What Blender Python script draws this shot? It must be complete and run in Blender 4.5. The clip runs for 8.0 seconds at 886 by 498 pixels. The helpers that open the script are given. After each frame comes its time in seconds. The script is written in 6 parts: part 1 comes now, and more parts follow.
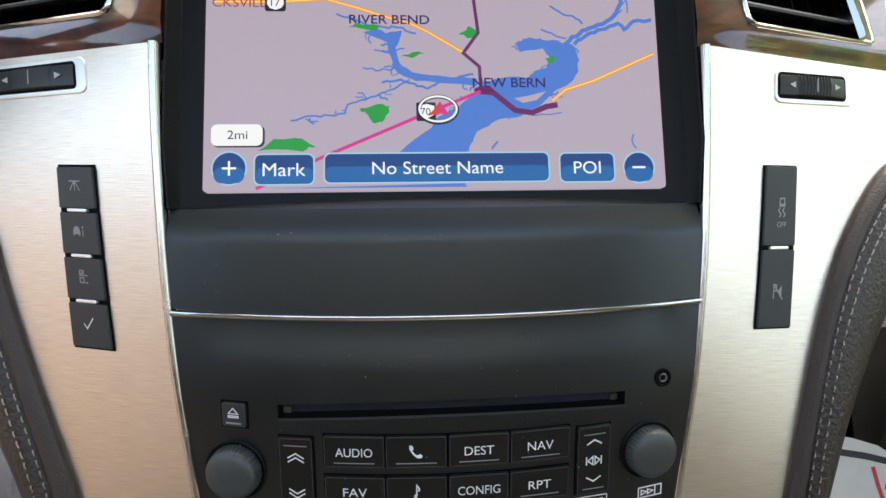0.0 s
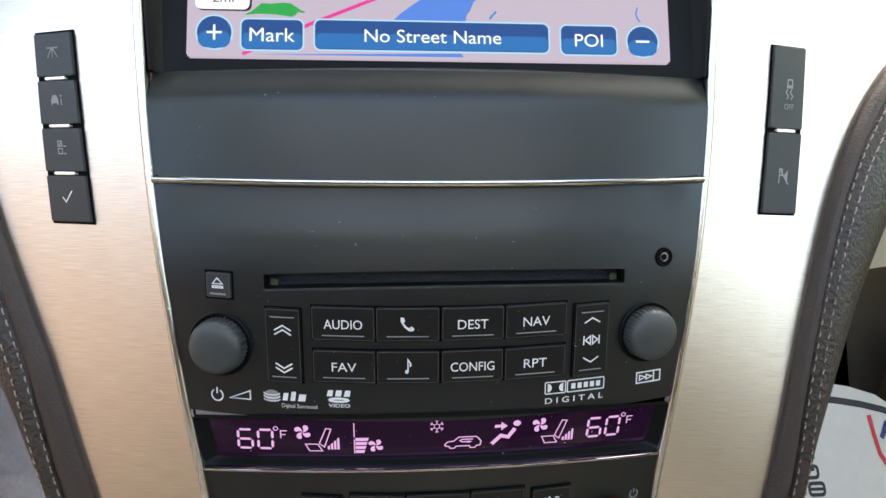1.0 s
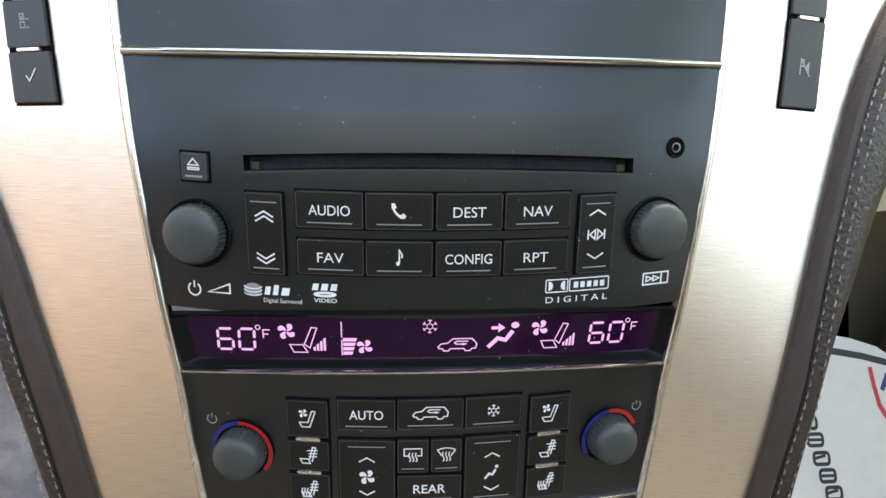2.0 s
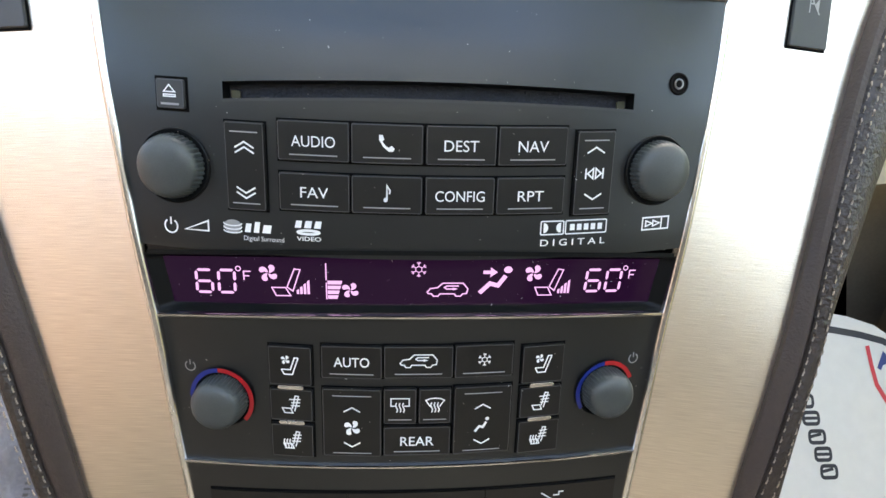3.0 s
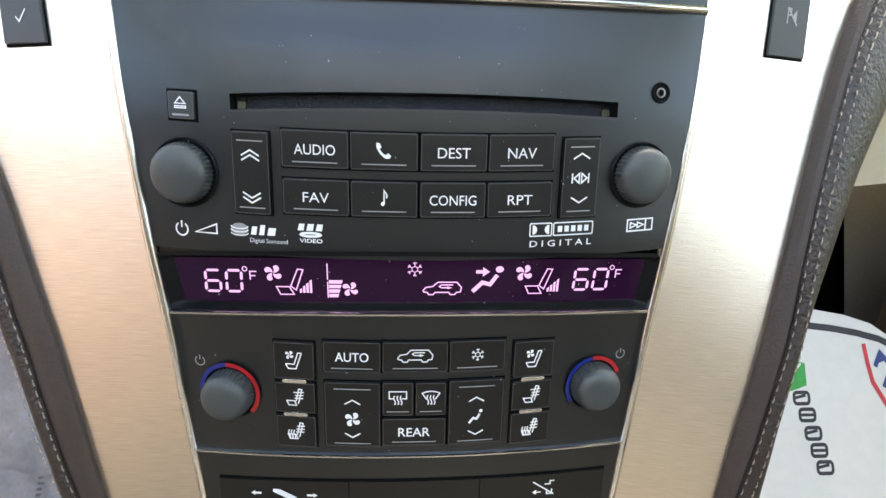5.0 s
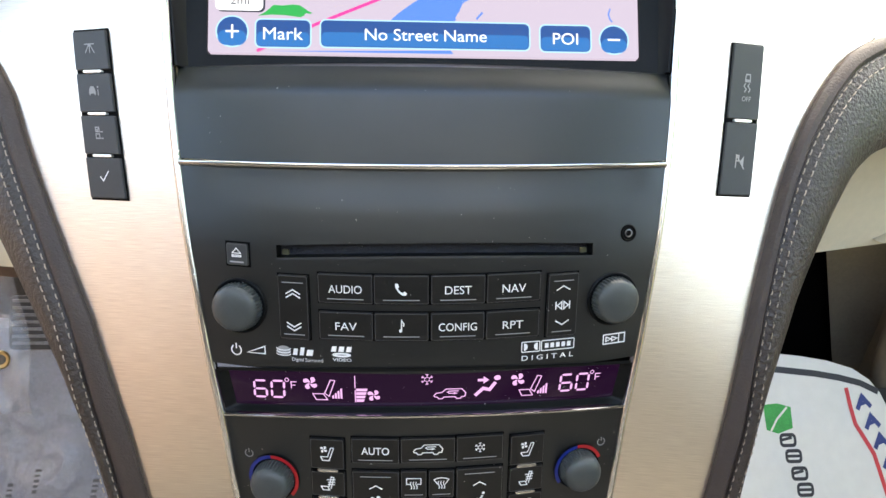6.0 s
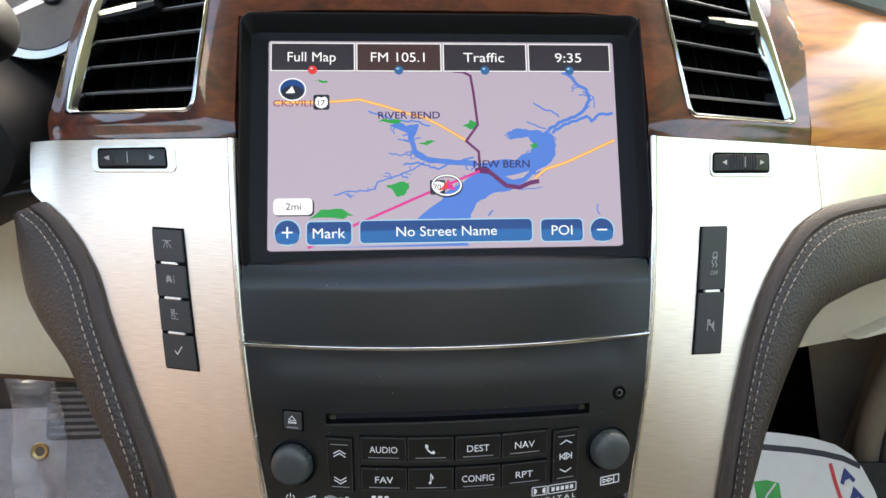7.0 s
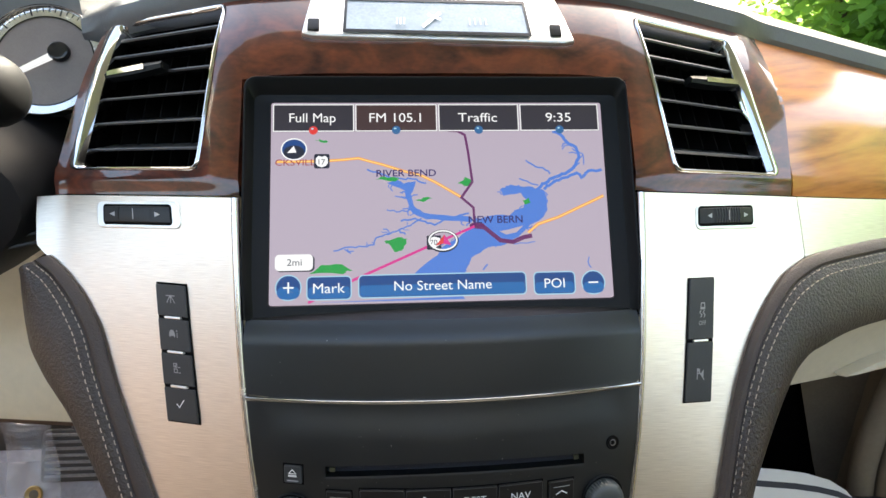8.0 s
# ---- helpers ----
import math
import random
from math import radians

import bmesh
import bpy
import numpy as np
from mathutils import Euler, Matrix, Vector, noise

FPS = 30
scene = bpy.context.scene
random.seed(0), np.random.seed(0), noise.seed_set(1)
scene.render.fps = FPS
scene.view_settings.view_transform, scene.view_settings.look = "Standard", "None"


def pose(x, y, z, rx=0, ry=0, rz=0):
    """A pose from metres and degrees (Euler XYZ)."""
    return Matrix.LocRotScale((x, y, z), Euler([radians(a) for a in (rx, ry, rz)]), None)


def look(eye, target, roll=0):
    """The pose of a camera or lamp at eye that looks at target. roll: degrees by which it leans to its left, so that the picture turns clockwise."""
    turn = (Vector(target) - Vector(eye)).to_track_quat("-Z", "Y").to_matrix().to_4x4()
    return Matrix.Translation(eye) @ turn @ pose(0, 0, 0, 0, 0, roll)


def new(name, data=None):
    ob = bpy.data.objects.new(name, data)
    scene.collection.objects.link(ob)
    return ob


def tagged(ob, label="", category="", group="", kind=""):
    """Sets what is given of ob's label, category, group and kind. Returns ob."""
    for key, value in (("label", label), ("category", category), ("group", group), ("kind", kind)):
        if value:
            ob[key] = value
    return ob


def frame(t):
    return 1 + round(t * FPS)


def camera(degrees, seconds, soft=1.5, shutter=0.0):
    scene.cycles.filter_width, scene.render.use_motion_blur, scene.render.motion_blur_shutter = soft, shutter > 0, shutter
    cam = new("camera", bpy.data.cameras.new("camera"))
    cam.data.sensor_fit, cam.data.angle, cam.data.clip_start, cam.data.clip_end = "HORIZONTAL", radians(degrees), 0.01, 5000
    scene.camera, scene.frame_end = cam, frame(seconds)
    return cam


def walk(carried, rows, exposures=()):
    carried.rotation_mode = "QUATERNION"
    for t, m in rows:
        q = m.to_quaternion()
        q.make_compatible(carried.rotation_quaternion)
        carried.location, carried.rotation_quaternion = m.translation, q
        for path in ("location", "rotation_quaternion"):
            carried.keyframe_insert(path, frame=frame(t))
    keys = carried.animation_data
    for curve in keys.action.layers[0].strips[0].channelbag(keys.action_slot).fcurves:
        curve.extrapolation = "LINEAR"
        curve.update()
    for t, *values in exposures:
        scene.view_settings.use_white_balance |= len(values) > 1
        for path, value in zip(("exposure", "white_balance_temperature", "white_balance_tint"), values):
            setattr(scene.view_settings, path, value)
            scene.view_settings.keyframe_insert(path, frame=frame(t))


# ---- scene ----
# the camera: handheld close to the dash, sinking down the centre stack and rising again
cam = camera(75.0, 8.0)
PATH = [
    (0.0, pose(-0.0141, -0.2117, 1.3225, 67.51, -0.54, -3.89)),
    (0.5, pose(-0.0157, -0.2165, 1.3003, 66.73, -0.94, -4.01)),
    (1.0, pose(-0.0132, -0.2207, 1.2803, 66.42, -1.18, -3.99)),
    (1.5, pose(-0.0120, -0.2221, 1.2621, 65.61, -1.44, -4.02)),
    (2.0, pose(-0.0116, -0.2203, 1.2462, 64.35, -1.84, -4.04)),
    (3.5, pose(-0.0076, -0.2197, 1.2227, 63.52, -2.69, -4.09)),
    (4.0, pose(-0.0073, -0.2201, 1.2213, 63.78, -2.67, -4.13)),
    (5.5, pose(-0.0054, -0.2384, 1.2540, 63.40, -1.72, -3.28)),
    (6.0, pose(-0.0082, -0.2482, 1.2903, 64.42, -1.27, -3.14)),
    (6.5, pose(-0.0159, -0.2560, 1.3320, 65.72, -1.05, -3.06)),
    (7.0, pose(-0.0210, -0.2637, 1.3692, 67.30, -0.52, -3.71)),
    (7.5, pose(-0.0222, -0.2679, 1.3836, 68.87, -0.27, -4.03)),
    (8.0, pose(-0.0223, -0.2669, 1.3864, 69.77, -0.42, -4.33)),
]
EXPOSURE = 3.1
# exposure rises a little over the black panel
walk(cam, PATH, [(t, EXPOSURE + d, 6820, 5) for t, d in ((0.0, -0.1), (1.0, 0.27), (2.0, 0.53), (3.5, 0.85), (4.0, 0.88), (6.0, 0.68), (7.0, 0.12), (8.0, 0.03))])
SKY, SUN, GLOW = 0.15, 4.0, 0.128


# ---------------------------------------------------------------- world and light
world = bpy.data.worlds.new("world")
scene.world = world
world.use_nodes = True
wn = world.node_tree
sky = wn.nodes.new("ShaderNodeTexSky")
sky.sky_type = "NISHITA"
sky.sun_disc = False
sky.sun_elevation, sky.sun_rotation = radians(40), radians(25)
sky.altitude, sky.air_density, sky.dust_density, sky.ozone_density = 20, 0.9, 6.5, 0.0
wn.nodes["Background"].inputs[1].default_value = SKY
wn.links.new(sky.outputs[0], wn.nodes["Background"].inputs[0])

sun_data = bpy.data.lights.new("sun", "SUN")
sun_data.energy, sun_data.angle, sun_data.color = SUN, radians(0.5), (1.0, 0.965, 0.89)
sun = new("sun", sun_data)
az = radians(25)
sun_way = Vector((math.sin(az) * math.cos(radians(40)), math.cos(az) * math.cos(radians(40)), math.sin(radians(40))))
sun.matrix_world = look(sun_way * 20, (0, 0, 0))

# ---------------------------------------------------------------- small toolkit
MM = 0.001


def link(bm, name, material, smooth=True):
    bm.normal_update()
    data = bpy.data.meshes.new(name)
    bm.to_mesh(data)
    bm.free()
    data.materials.append(material)
    if smooth:
        for p in data.polygons:
            p.use_smooth = True
        data.set_sharp_from_angle(angle=radians(38))
    return new(name, data)


def part(name, bm, material, parent, label="", smooth=True):
    """One mesh under a thing or under a part, modelled in world coordinates."""
    ob = link(bm, name, material, smooth)
    ob.parent = parent
    if parent.type == "EMPTY":
        ob.matrix_parent_inverse = Matrix.Translation(-parent.location)
    if label:
        ob["label"] = label
    return ob


def thing(name, base, label, category, group="", kind=""):
    ob = new(name)
    ob.empty_display_size = 0.02
    ob.location = base
    return tagged(ob, label, category, group, kind)


def solo(name, bm, material, label, category, group="", kind="", smooth=True):
    return tagged(link(bm, name, material, smooth), label, category, group, kind)


def knots(t, table):
    """Straight lines between rows of (t, value)."""
    return float(np.interp(t, [r[0] for r in table], [r[1] for r in table]))


def ease(a, b, t):
    t = min(max((t - a) / (b - a), 0.0), 1.0)
    return t * t * (3 - 2 * t)


# ---------------------------------------------------------------- the surfaces of the dash
# the leaning, bowed face of the centre stack: depth at its side edges, by height
LEANS = [(0.95, -0.078), (1.0, -0.070), (1.0635, -0.058), (1.09, -0.052), (1.115, -0.0465), (1.14, -0.0445),
         (1.165, -0.038), (1.19, -0.0325), (1.2205, -0.021), (1.255, -0.008), (1.30, 0.009)]
HALF = [(0.98, 0.078), (1.04, 0.0815), (1.086, 0.0855), (1.116, 0.0882), (1.143, 0.0915), (1.168, 0.0945),
        (1.199, 0.0978), (1.2205, 0.1003), (1.257, 0.102), (1.312, 0.1035)]


def half(z):
    return sum(knots(z + d, HALF) for d in (-0.02, -0.01, 0, 0.01, 0.02)) / 5


def face_y(x, z):
    lean = sum(knots(z + d * (1 + 1.3 * ease(1.196, 1.226, z)), LEANS) for d in (-0.009, -0.006, -0.003, 0, 0.003, 0.006, 0.009)) / 7
    return lean - 0.0129 * (1 - (x / 0.1) ** 2)


def radio_y(x, z):
    """The radio's face falls back under the chrome strip above it."""
    return face_y(x, z) + 0.0012 * ease(1.204, 1.2185, z) * (1 - ease(0.078, 0.094, abs(x)))


def alu_y(x, z):
    a, dz = min(abs(x), 0.22), z - 1.24
    dx = a - 0.14
    if x > 0:
        y = -0.002 + 0.4297 * dz + 0.476 * dz * dz + 0.2648 * dx + 1.578 * dx * dz
    else:
        y = 0.0059 + 0.4156 * dz + 0.5498 * dz * dz + 0.5011 * dx + 1.69 * dx * dz
    return y + 0.4 * max(abs(x) - 0.22, 0)


def alu_top(x):
    return 1.311 - 0.12 * (max(abs(x), 0.103) - 0.103)


# height above which the wood rolls away towards the windscreen
ROLLS = [(0.0, 1.376), (0.104, 1.374), (0.2, 1.362), (0.222, 1.342), (0.4, 1.318), (0.6, 1.30)]


def wood_y(x, z):
    d, w = abs(x) - 0.103, 0.02
    a = math.copysign(0.103 + (0 if d < -w else d if d > w else (d + w) ** 2 / (4 * w)), x)
    over = max(z - knots(abs(x), ROLLS), 0.0)
    return alu_y(a, alu_top(a)) + 0.003 + 0.65 * (z - alu_top(a)) + 11.0 * over * over


def surface(depth):
    """(x, z, h) in mm to a place h above a surface that is given by its depth."""
    def at(x, z, h=0.0):
        x, z, d = x * MM, z * MM, 0.0006
        y = depth(x, z)
        n = Vector(((depth(x + d, z) - depth(x - d, z)) / (2 * d), -1, (depth(x, z + d) - depth(x, z - d)) / (2 * d))).normalized()
        return Vector((x, y, z)) + n * h * MM
    return at


FACE, RADIO, ALU, WOOD = surface(face_y), surface(radio_y), surface(alu_y), surface(wood_y)
SCREEN_LEAN = radians(28.5)


def SCREEN(u, v, h=0.0):
    """Millimetres right of and up from the screen's lower left corner."""
    up, out = Vector((0, math.sin(SCREEN_LEAN), math.cos(SCREEN_LEAN))), Vector((0, -math.cos(SCREEN_LEAN), math.sin(SCREEN_LEAN)))
    return Vector((-0.0877, 0, 1.26)) + Vector((u, 0, 0)) * MM + up * v * MM + out * h * MM


def rounded(x0, x1, z0, z1, r, n=4):
    pts = []
    for cx, cz, a in ((x1 - r, z1 - r, 0), (x0 + r, z1 - r, 90), (x0 + r, z0 + r, 180), (x1 - r, z0 + r, 270)):
        for k in range(n + 1):
            b = radians(a + 90 * k / n)
            pts.append((cx + r * math.cos(b), cz + r * math.sin(b)))
    return pts


def circle(cx, cz, r, n=28, rz=None):
    return [(cx + r * math.cos(2 * math.pi * k / n), cz + (rz or r) * math.sin(2 * math.pi * k / n)) for k in range(n)]


def inset(pts, d):
    """The outline drawn in by d, by its own corners."""
    out, n = [], len(pts)
    for k in range(n):
        a, b, c = Vector(pts[k - 1]), Vector(pts[k]), Vector(pts[(k + 1) % n])
        e, f = b - a, c - b
        e = Vector((-e.y, e.x)).normalized() if e.length > 1e-9 else Vector((0, 0))
        f = Vector((-f.y, f.x)).normalized() if f.length > 1e-9 else Vector((0, 0))
        m = e + f
        m = m.normalized() * d / max(0.5, math.sqrt(max((1 + e.dot(f)) / 2, 0.01))) if m.length > 1e-6 else m
        out.append((b.x + m.x, b.y + m.y))
    return out


def block(at, pts, h0, h1, bevel=0.0, bm=None):
    """A solid over an outline (anticlockwise), from h0 to h1 above a surface, its top edge rounded."""
    bm = bm or bmesh.new()
    rings = [[bm.verts.new(at(x, z, h0)) for x, z in pts]]
    steps = [(0, h1)] if not bevel else [(0, h1 - bevel), (bevel * 0.3, h1 - bevel * 0.3), (bevel, h1), (bevel * 1.4, h1)]
    for d, h in steps:
        rings.append([bm.verts.new(at(x, z, h)) for x, z in (inset(pts, d) if d else pts)])
    n = len(pts)
    for lo, hi in zip(rings, rings[1:]):
        for k in range(n):
            bm.faces.new((lo[k], lo[(k + 1) % n], hi[(k + 1) % n], hi[k]))
    bm.faces.new(rings[-1])
    bm.faces.new(rings[0][::-1])
    return bm


def ribbon(at, pts, w, h, closed=False, bm=None, thick=0.06):
    """A painted or moulded line of width w along a way on a surface."""
    bm = bm or bmesh.new()
    pts = [Vector(p) for p in pts]
    n, rows = len(pts), []
    for k in range(n):
        a = pts[k - 1] if k or closed else pts[k]
        c = pts[(k + 1) % n] if k < n - 1 or closed else pts[k]
        e, f = (pts[k] - a), (c - pts[k])
        e = e.normalized() if e.length > 1e-9 else f.normalized()
        f = f.normalized() if f.length > 1e-9 else e
        m = Vector((-(e + f).y, (e + f).x))
        m = m.normalized() * (w / 2) / max(0.45, math.sqrt(max((1 + e.dot(f)) / 2, 0.01))) if m.length > 1e-6 else Vector((-e.y, e.x)) * w / 2
        q, s = pts[k] + m, pts[k] - m
        rows.append([bm.verts.new(at(q.x, q.y, h)), bm.verts.new(at(s.x, s.y, h))])
    for k in range(n if closed else n - 1):
        a, b = rows[k], rows[(k + 1) % n]
        bm.faces.new((a[0], a[1], b[1], b[0]))
    return bm


def flat(at, pts, h, bm=None):
    bm = bm or bmesh.new()
    bm.faces.new([bm.verts.new(at(x, z, h)) for x, z in pts])
    return bm


def patch(at, way, nu, nv, h0=0.0, h1=None, bm=None):
    """A sheet over way(s, t), s and t from 0 to 1; with h1 it is a plate with rims."""
    bm = bm or bmesh.new()
    sheets = []
    for h in (h0,) if h1 is None else (h0, h1):
        sheets.append([[bm.verts.new(at(*way(i / nu, j / nv), h)) for i in range(nu + 1)] for j in range(nv + 1)])
    for m, g in enumerate(sheets):
        for j in range(nv):
            for i in range(nu):
                q = (g[j][i], g[j][i + 1], g[j + 1][i + 1], g[j + 1][i])
                bm.faces.new(q if m == 0 else q[::-1])
    if h1 is not None:
        a, b = sheets
        rim = [(0, i) for i in range(nu + 1)] + [(j, nu) for j in range(1, nv + 1)] + [(nv, i) for i in range(nu - 1, -1, -1)] + [(j, 0) for j in range(nv - 1, 0, -1)]
        for (j, i), (k, l) in zip(rim, rim[1:] + rim[:1]):
            bm.faces.new((a[k][l], a[j][i], b[j][i], b[k][l]))
    return bm


def tube(pts, rad, n=10, bm=None, caps=True, squash=1.0):
    """A round bar along places; rad may be one radius or one for each place."""
    bm = bm or bmesh.new()
    pts, rings = [Vector(p) for p in pts], []
    for k, p in enumerate(pts):
        d = (pts[min(k + 1, len(pts) - 1)] - pts[max(k - 1, 0)]).normalized()
        s = d.cross(Vector((0, 0, 1)) if abs(d.z) < 0.9 else Vector((0, 1, 0))).normalized()
        u = s.cross(d)
        r = rad[k] if isinstance(rad, (list, tuple)) else rad
        rings.append([bm.verts.new(p + s * r * math.cos(2 * math.pi * j / n) + u * r * squash * math.sin(2 * math.pi * j / n)) for j in range(n)])
    for a, b in zip(rings, rings[1:]):
        for j in range(n):
            bm.faces.new((a[j], a[(j + 1) % n], b[(j + 1) % n], b[j]))
    if caps:
        bm.faces.new(rings[0][::-1])
        bm.faces.new(rings[-1])
    return bm


def lathe(at, cx, cz, rows, n=40, flutes=(), bm=None):
    """A turned part that stands on a surface: rows of (radius, height); flutes names the rows that are grooved."""
    bm = bm or bmesh.new()
    foot, top = at(cx, cz, 0), at(cx, cz, 1)
    axis = (top - foot).normalized()
    s = Vector((1, 0, 0)).cross(axis).normalized()
    u = axis.cross(s)
    rings = []
    for m, (r, h) in enumerate(rows):
        ring = []
        for k in range(n):
            a = 2 * math.pi * k / n
            q = r - (0.36 if m in flutes and k % 4 < 2 else 0)
            ring.append(bm.verts.new(foot + (axis * h + (s * math.cos(a) + u * math.sin(a)) * q) * MM))
        rings.append(ring)
    for a, b in zip(rings, rings[1:]):
        for k in range(n):
            bm.faces.new((a[k], a[(k + 1) % n], b[(k + 1) % n], b[k]))
    bm.faces.new(rings[-1])
    bm.normal_update()
    bmesh.ops.recalc_face_normals(bm, faces=bm.faces)
    return bm


def box(x0, x1, y0, y1, z0, z1, bm=None):
    bm = bm or bmesh.new()
    v = [bm.verts.new((x, y, z)) for z in (z0, z1) for x, y in ((x0, y0), (x1, y0), (x1, y1), (x0, y1))]
    for q in ((3, 2, 1, 0), (4, 5, 6, 7), (0, 1, 5, 4), (1, 2, 6, 5), (2, 3, 7, 6), (3, 0, 4, 7)):
        bm.faces.new([v[k] for k in q])
    return bm


def soften(bm, width, segments=2):
    bmesh.ops.bevel(bm, geom=bm.edges[:], offset=width, segments=segments, profile=0.6, affect="EDGES")
    return bm


def lettering(words, width, height, bold=0.0):
    """Flat letters of the built-in font as 2D corners and faces, centred, fitted to a width and a cap height."""
    data = bpy.data.curves.new("letters", "FONT")
    data.body, data.size, data.resolution_u, data.offset = words, 1.0, 4, bold
    ob = new("letters", data)
    made = bpy.data.meshes.new_from_object(ob.evaluated_get(bpy.context.evaluated_depsgraph_get()))
    pts = [(v.co.x, v.co.y) for v in made.vertices]
    faces = [tuple(p.vertices) for p in made.polygons]
    bpy.data.objects.remove(ob)
    bpy.data.curves.remove(data)
    bpy.data.meshes.remove(made)
    xs, zs = [p[0] for p in pts], [p[1] for p in pts]
    kx, top = width / (max(xs) - min(xs)), 0.7
    mid = (max(xs) + min(xs)) / 2
    return [((x - mid) * kx, (z - top / 2) * height / top) for x, z in pts], faces


def letters(at, words, cx, cz, width, height, h, bold=0.0, bm=None):
    bm = bm or bmesh.new()
    pts, faces = lettering(words, width, height, bold)
    vs = [bm.verts.new(at(cx + x, cz + z, h)) for x, z in pts]
    for f in faces:
        try:
            bm.faces.new([vs[k] for k in f])
        except ValueError:
            pass
    return bm

# ---------------------------------------------------------------- materials
def material(name, colour, rough=0.5, metal=0.0, vary=(0, 0.0), bump=(0, 0.0), coat=0.0, spec=0.5, stretch=(1, 1, 1), wear=(0, 0.0)):
    """A surface: colour varied by noise at two sizes, rough in patches, with fine relief."""
    m = bpy.data.materials.new(name)
    m.use_nodes = True
    nt = m.node_tree
    b = nt.nodes["Principled BSDF"]
    b.inputs["Base Color"].default_value = (*colour, 1)
    b.inputs["Roughness"].default_value, b.inputs["Metallic"].default_value = rough, metal
    b.inputs["Coat Weight"].default_value, b.inputs["Coat Roughness"].default_value = coat, 0.06
    b.inputs["Specular IOR Level"].default_value = spec
    tc, mp = nt.nodes.new("ShaderNodeTexCoord"), nt.nodes.new("ShaderNodeMapping")
    nt.links.new(tc.outputs["Object"], mp.inputs["Vector"])
    mp.inputs["Scale"].default_value = stretch

    def noise_at(scale, detail=4):
        n = nt.nodes.new("ShaderNodeTexNoise")
        n.inputs["Scale"].default_value, n.inputs["Detail"].default_value = scale, detail
        nt.links.new(mp.outputs[0], n.inputs["Vector"])
        return n

    if vary[0]:
        n1, n2 = noise_at(vary[0]), noise_at(vary[0] * 11)
        add = nt.nodes.new("ShaderNodeMath")
        add.operation = "ADD"
        nt.links.new(n1.outputs["Fac"], add.inputs[0])
        nt.links.new(n2.outputs["Fac"], add.inputs[1])
        r = nt.nodes.new("ShaderNodeMapRange")
        r.inputs["From Min"].default_value, r.inputs["From Max"].default_value = 0.6, 1.4
        r.inputs["To Min"].default_value, r.inputs["To Max"].default_value = 1 - vary[1], 1 + vary[1]
        nt.links.new(add.outputs[0], r.inputs["Value"])
        mul = nt.nodes.new("ShaderNodeMix")
        mul.data_type, mul.blend_type = "RGBA", "MULTIPLY"
        mul.inputs[0].default_value = 1
        mul.inputs[6].default_value = (*colour, 1)
        nt.links.new(r.outputs[0], mul.inputs[7])
        nt.links.new(mul.outputs[2], b.inputs["Base Color"])
    if wear[0]:
        n3 = noise_at(wear[0], 6)
        r2 = nt.nodes.new("ShaderNodeMapRange")
        r2.inputs["From Min"].default_value, r2.inputs["From Max"].default_value = 0.3, 0.7
        r2.inputs["To Min"].default_value, r2.inputs["To Max"].default_value = rough - wear[1], rough + wear[1]
        nt.links.new(n3.outputs["Fac"], r2.inputs["Value"])
        nt.links.new(r2.outputs[0], b.inputs["Roughness"])
    if bump[0]:
        n4, bp = noise_at(bump[0], 3), nt.nodes.new("ShaderNodeBump")
        bp.inputs["Strength"].default_value, bp.inputs["Distance"].default_value = bump[1], 0.0006
        nt.links.new(n4.outputs["Fac"], bp.inputs["Height"])
        nt.links.new(bp.outputs[0], b.inputs["Normal"])
    return m


def glowing(name, colour, strength, base=(0.01, 0.01, 0.01), rough=0.35):
    m = material(name, base, rough)
    b = m.node_tree.nodes["Principled BSDF"]
    b.inputs["Emission Color"].default_value = (*colour, 1)
    b.inputs["Emission Strength"].default_value = strength
    b.inputs["Specular IOR Level"].default_value = 0.3
    return m


def srgb(r, g, b):
    return tuple((c / 255 / 12.92) if c < 11 else ((c / 255 + 0.055) / 1.055) ** 2.4 for c in (r, g, b))


black_plastic = material("black_soft_plastic", (0.0039, 0.0043, 0.0048), 0.36, vary=(60, 0.1), bump=(2600, 0.10), wear=(40, 0.03), spec=0.7)
black_plastic.node_tree.nodes["Principled BSDF"].inputs["Specular Tint"].default_value = (0.90, 0.96, 1.0, 1)
black_gloss = material("black_gloss_plastic", (0.006, 0.006, 0.007), 0.18, wear=(60, 0.05))
bezel_plastic = material("bezel_plastic", (0.0042, 0.005, 0.0054), 0.42, vary=(50, 0.1), bump=(2200, 0.08), spec=0.16)
key_plastic = material("key_plastic", (0.0055, 0.0055, 0.0055), 0.4, vary=(80, 0.1), bump=(3000, 0.08), spec=0.4)
grey_key = material("grey_key_plastic", (0.025, 0.027, 0.029), 0.5, vary=(80, 0.08), bump=(2600, 0.1))
rubber = material("knob_rubber", (0.046, 0.053, 0.054), 0.4, vary=(170, 0.16), bump=(2500, 0.15), wear=(140, 0.12))
# near-black that paints the shade in gaps, wells and vent ducts
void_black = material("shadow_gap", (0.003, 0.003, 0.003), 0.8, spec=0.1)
chrome = material("bright_chrome", (0.57, 0.57, 0.58), 0.07, 1.0, wear=(120, 0.04))
jack_metal = material("jack_metal", (0.22, 0.22, 0.23), 0.3, 1.0)
pale_metal = material("pale_cast_metal", (0.90, 0.88, 0.84), 0.42, 1.0, wear=(90, 0.05))
cavity_black = material("cavity_shade", (0.0022, 0.0022, 0.0024), 0.9, vary=(40, 0.3), spec=0.0)
satin_chrome = material("satin_chrome", (0.75, 0.74, 0.73), 0.22, 1.0, wear=(150, 0.06))
white_paint = material("white_print", (0.8, 0.8, 0.8), 0.6)
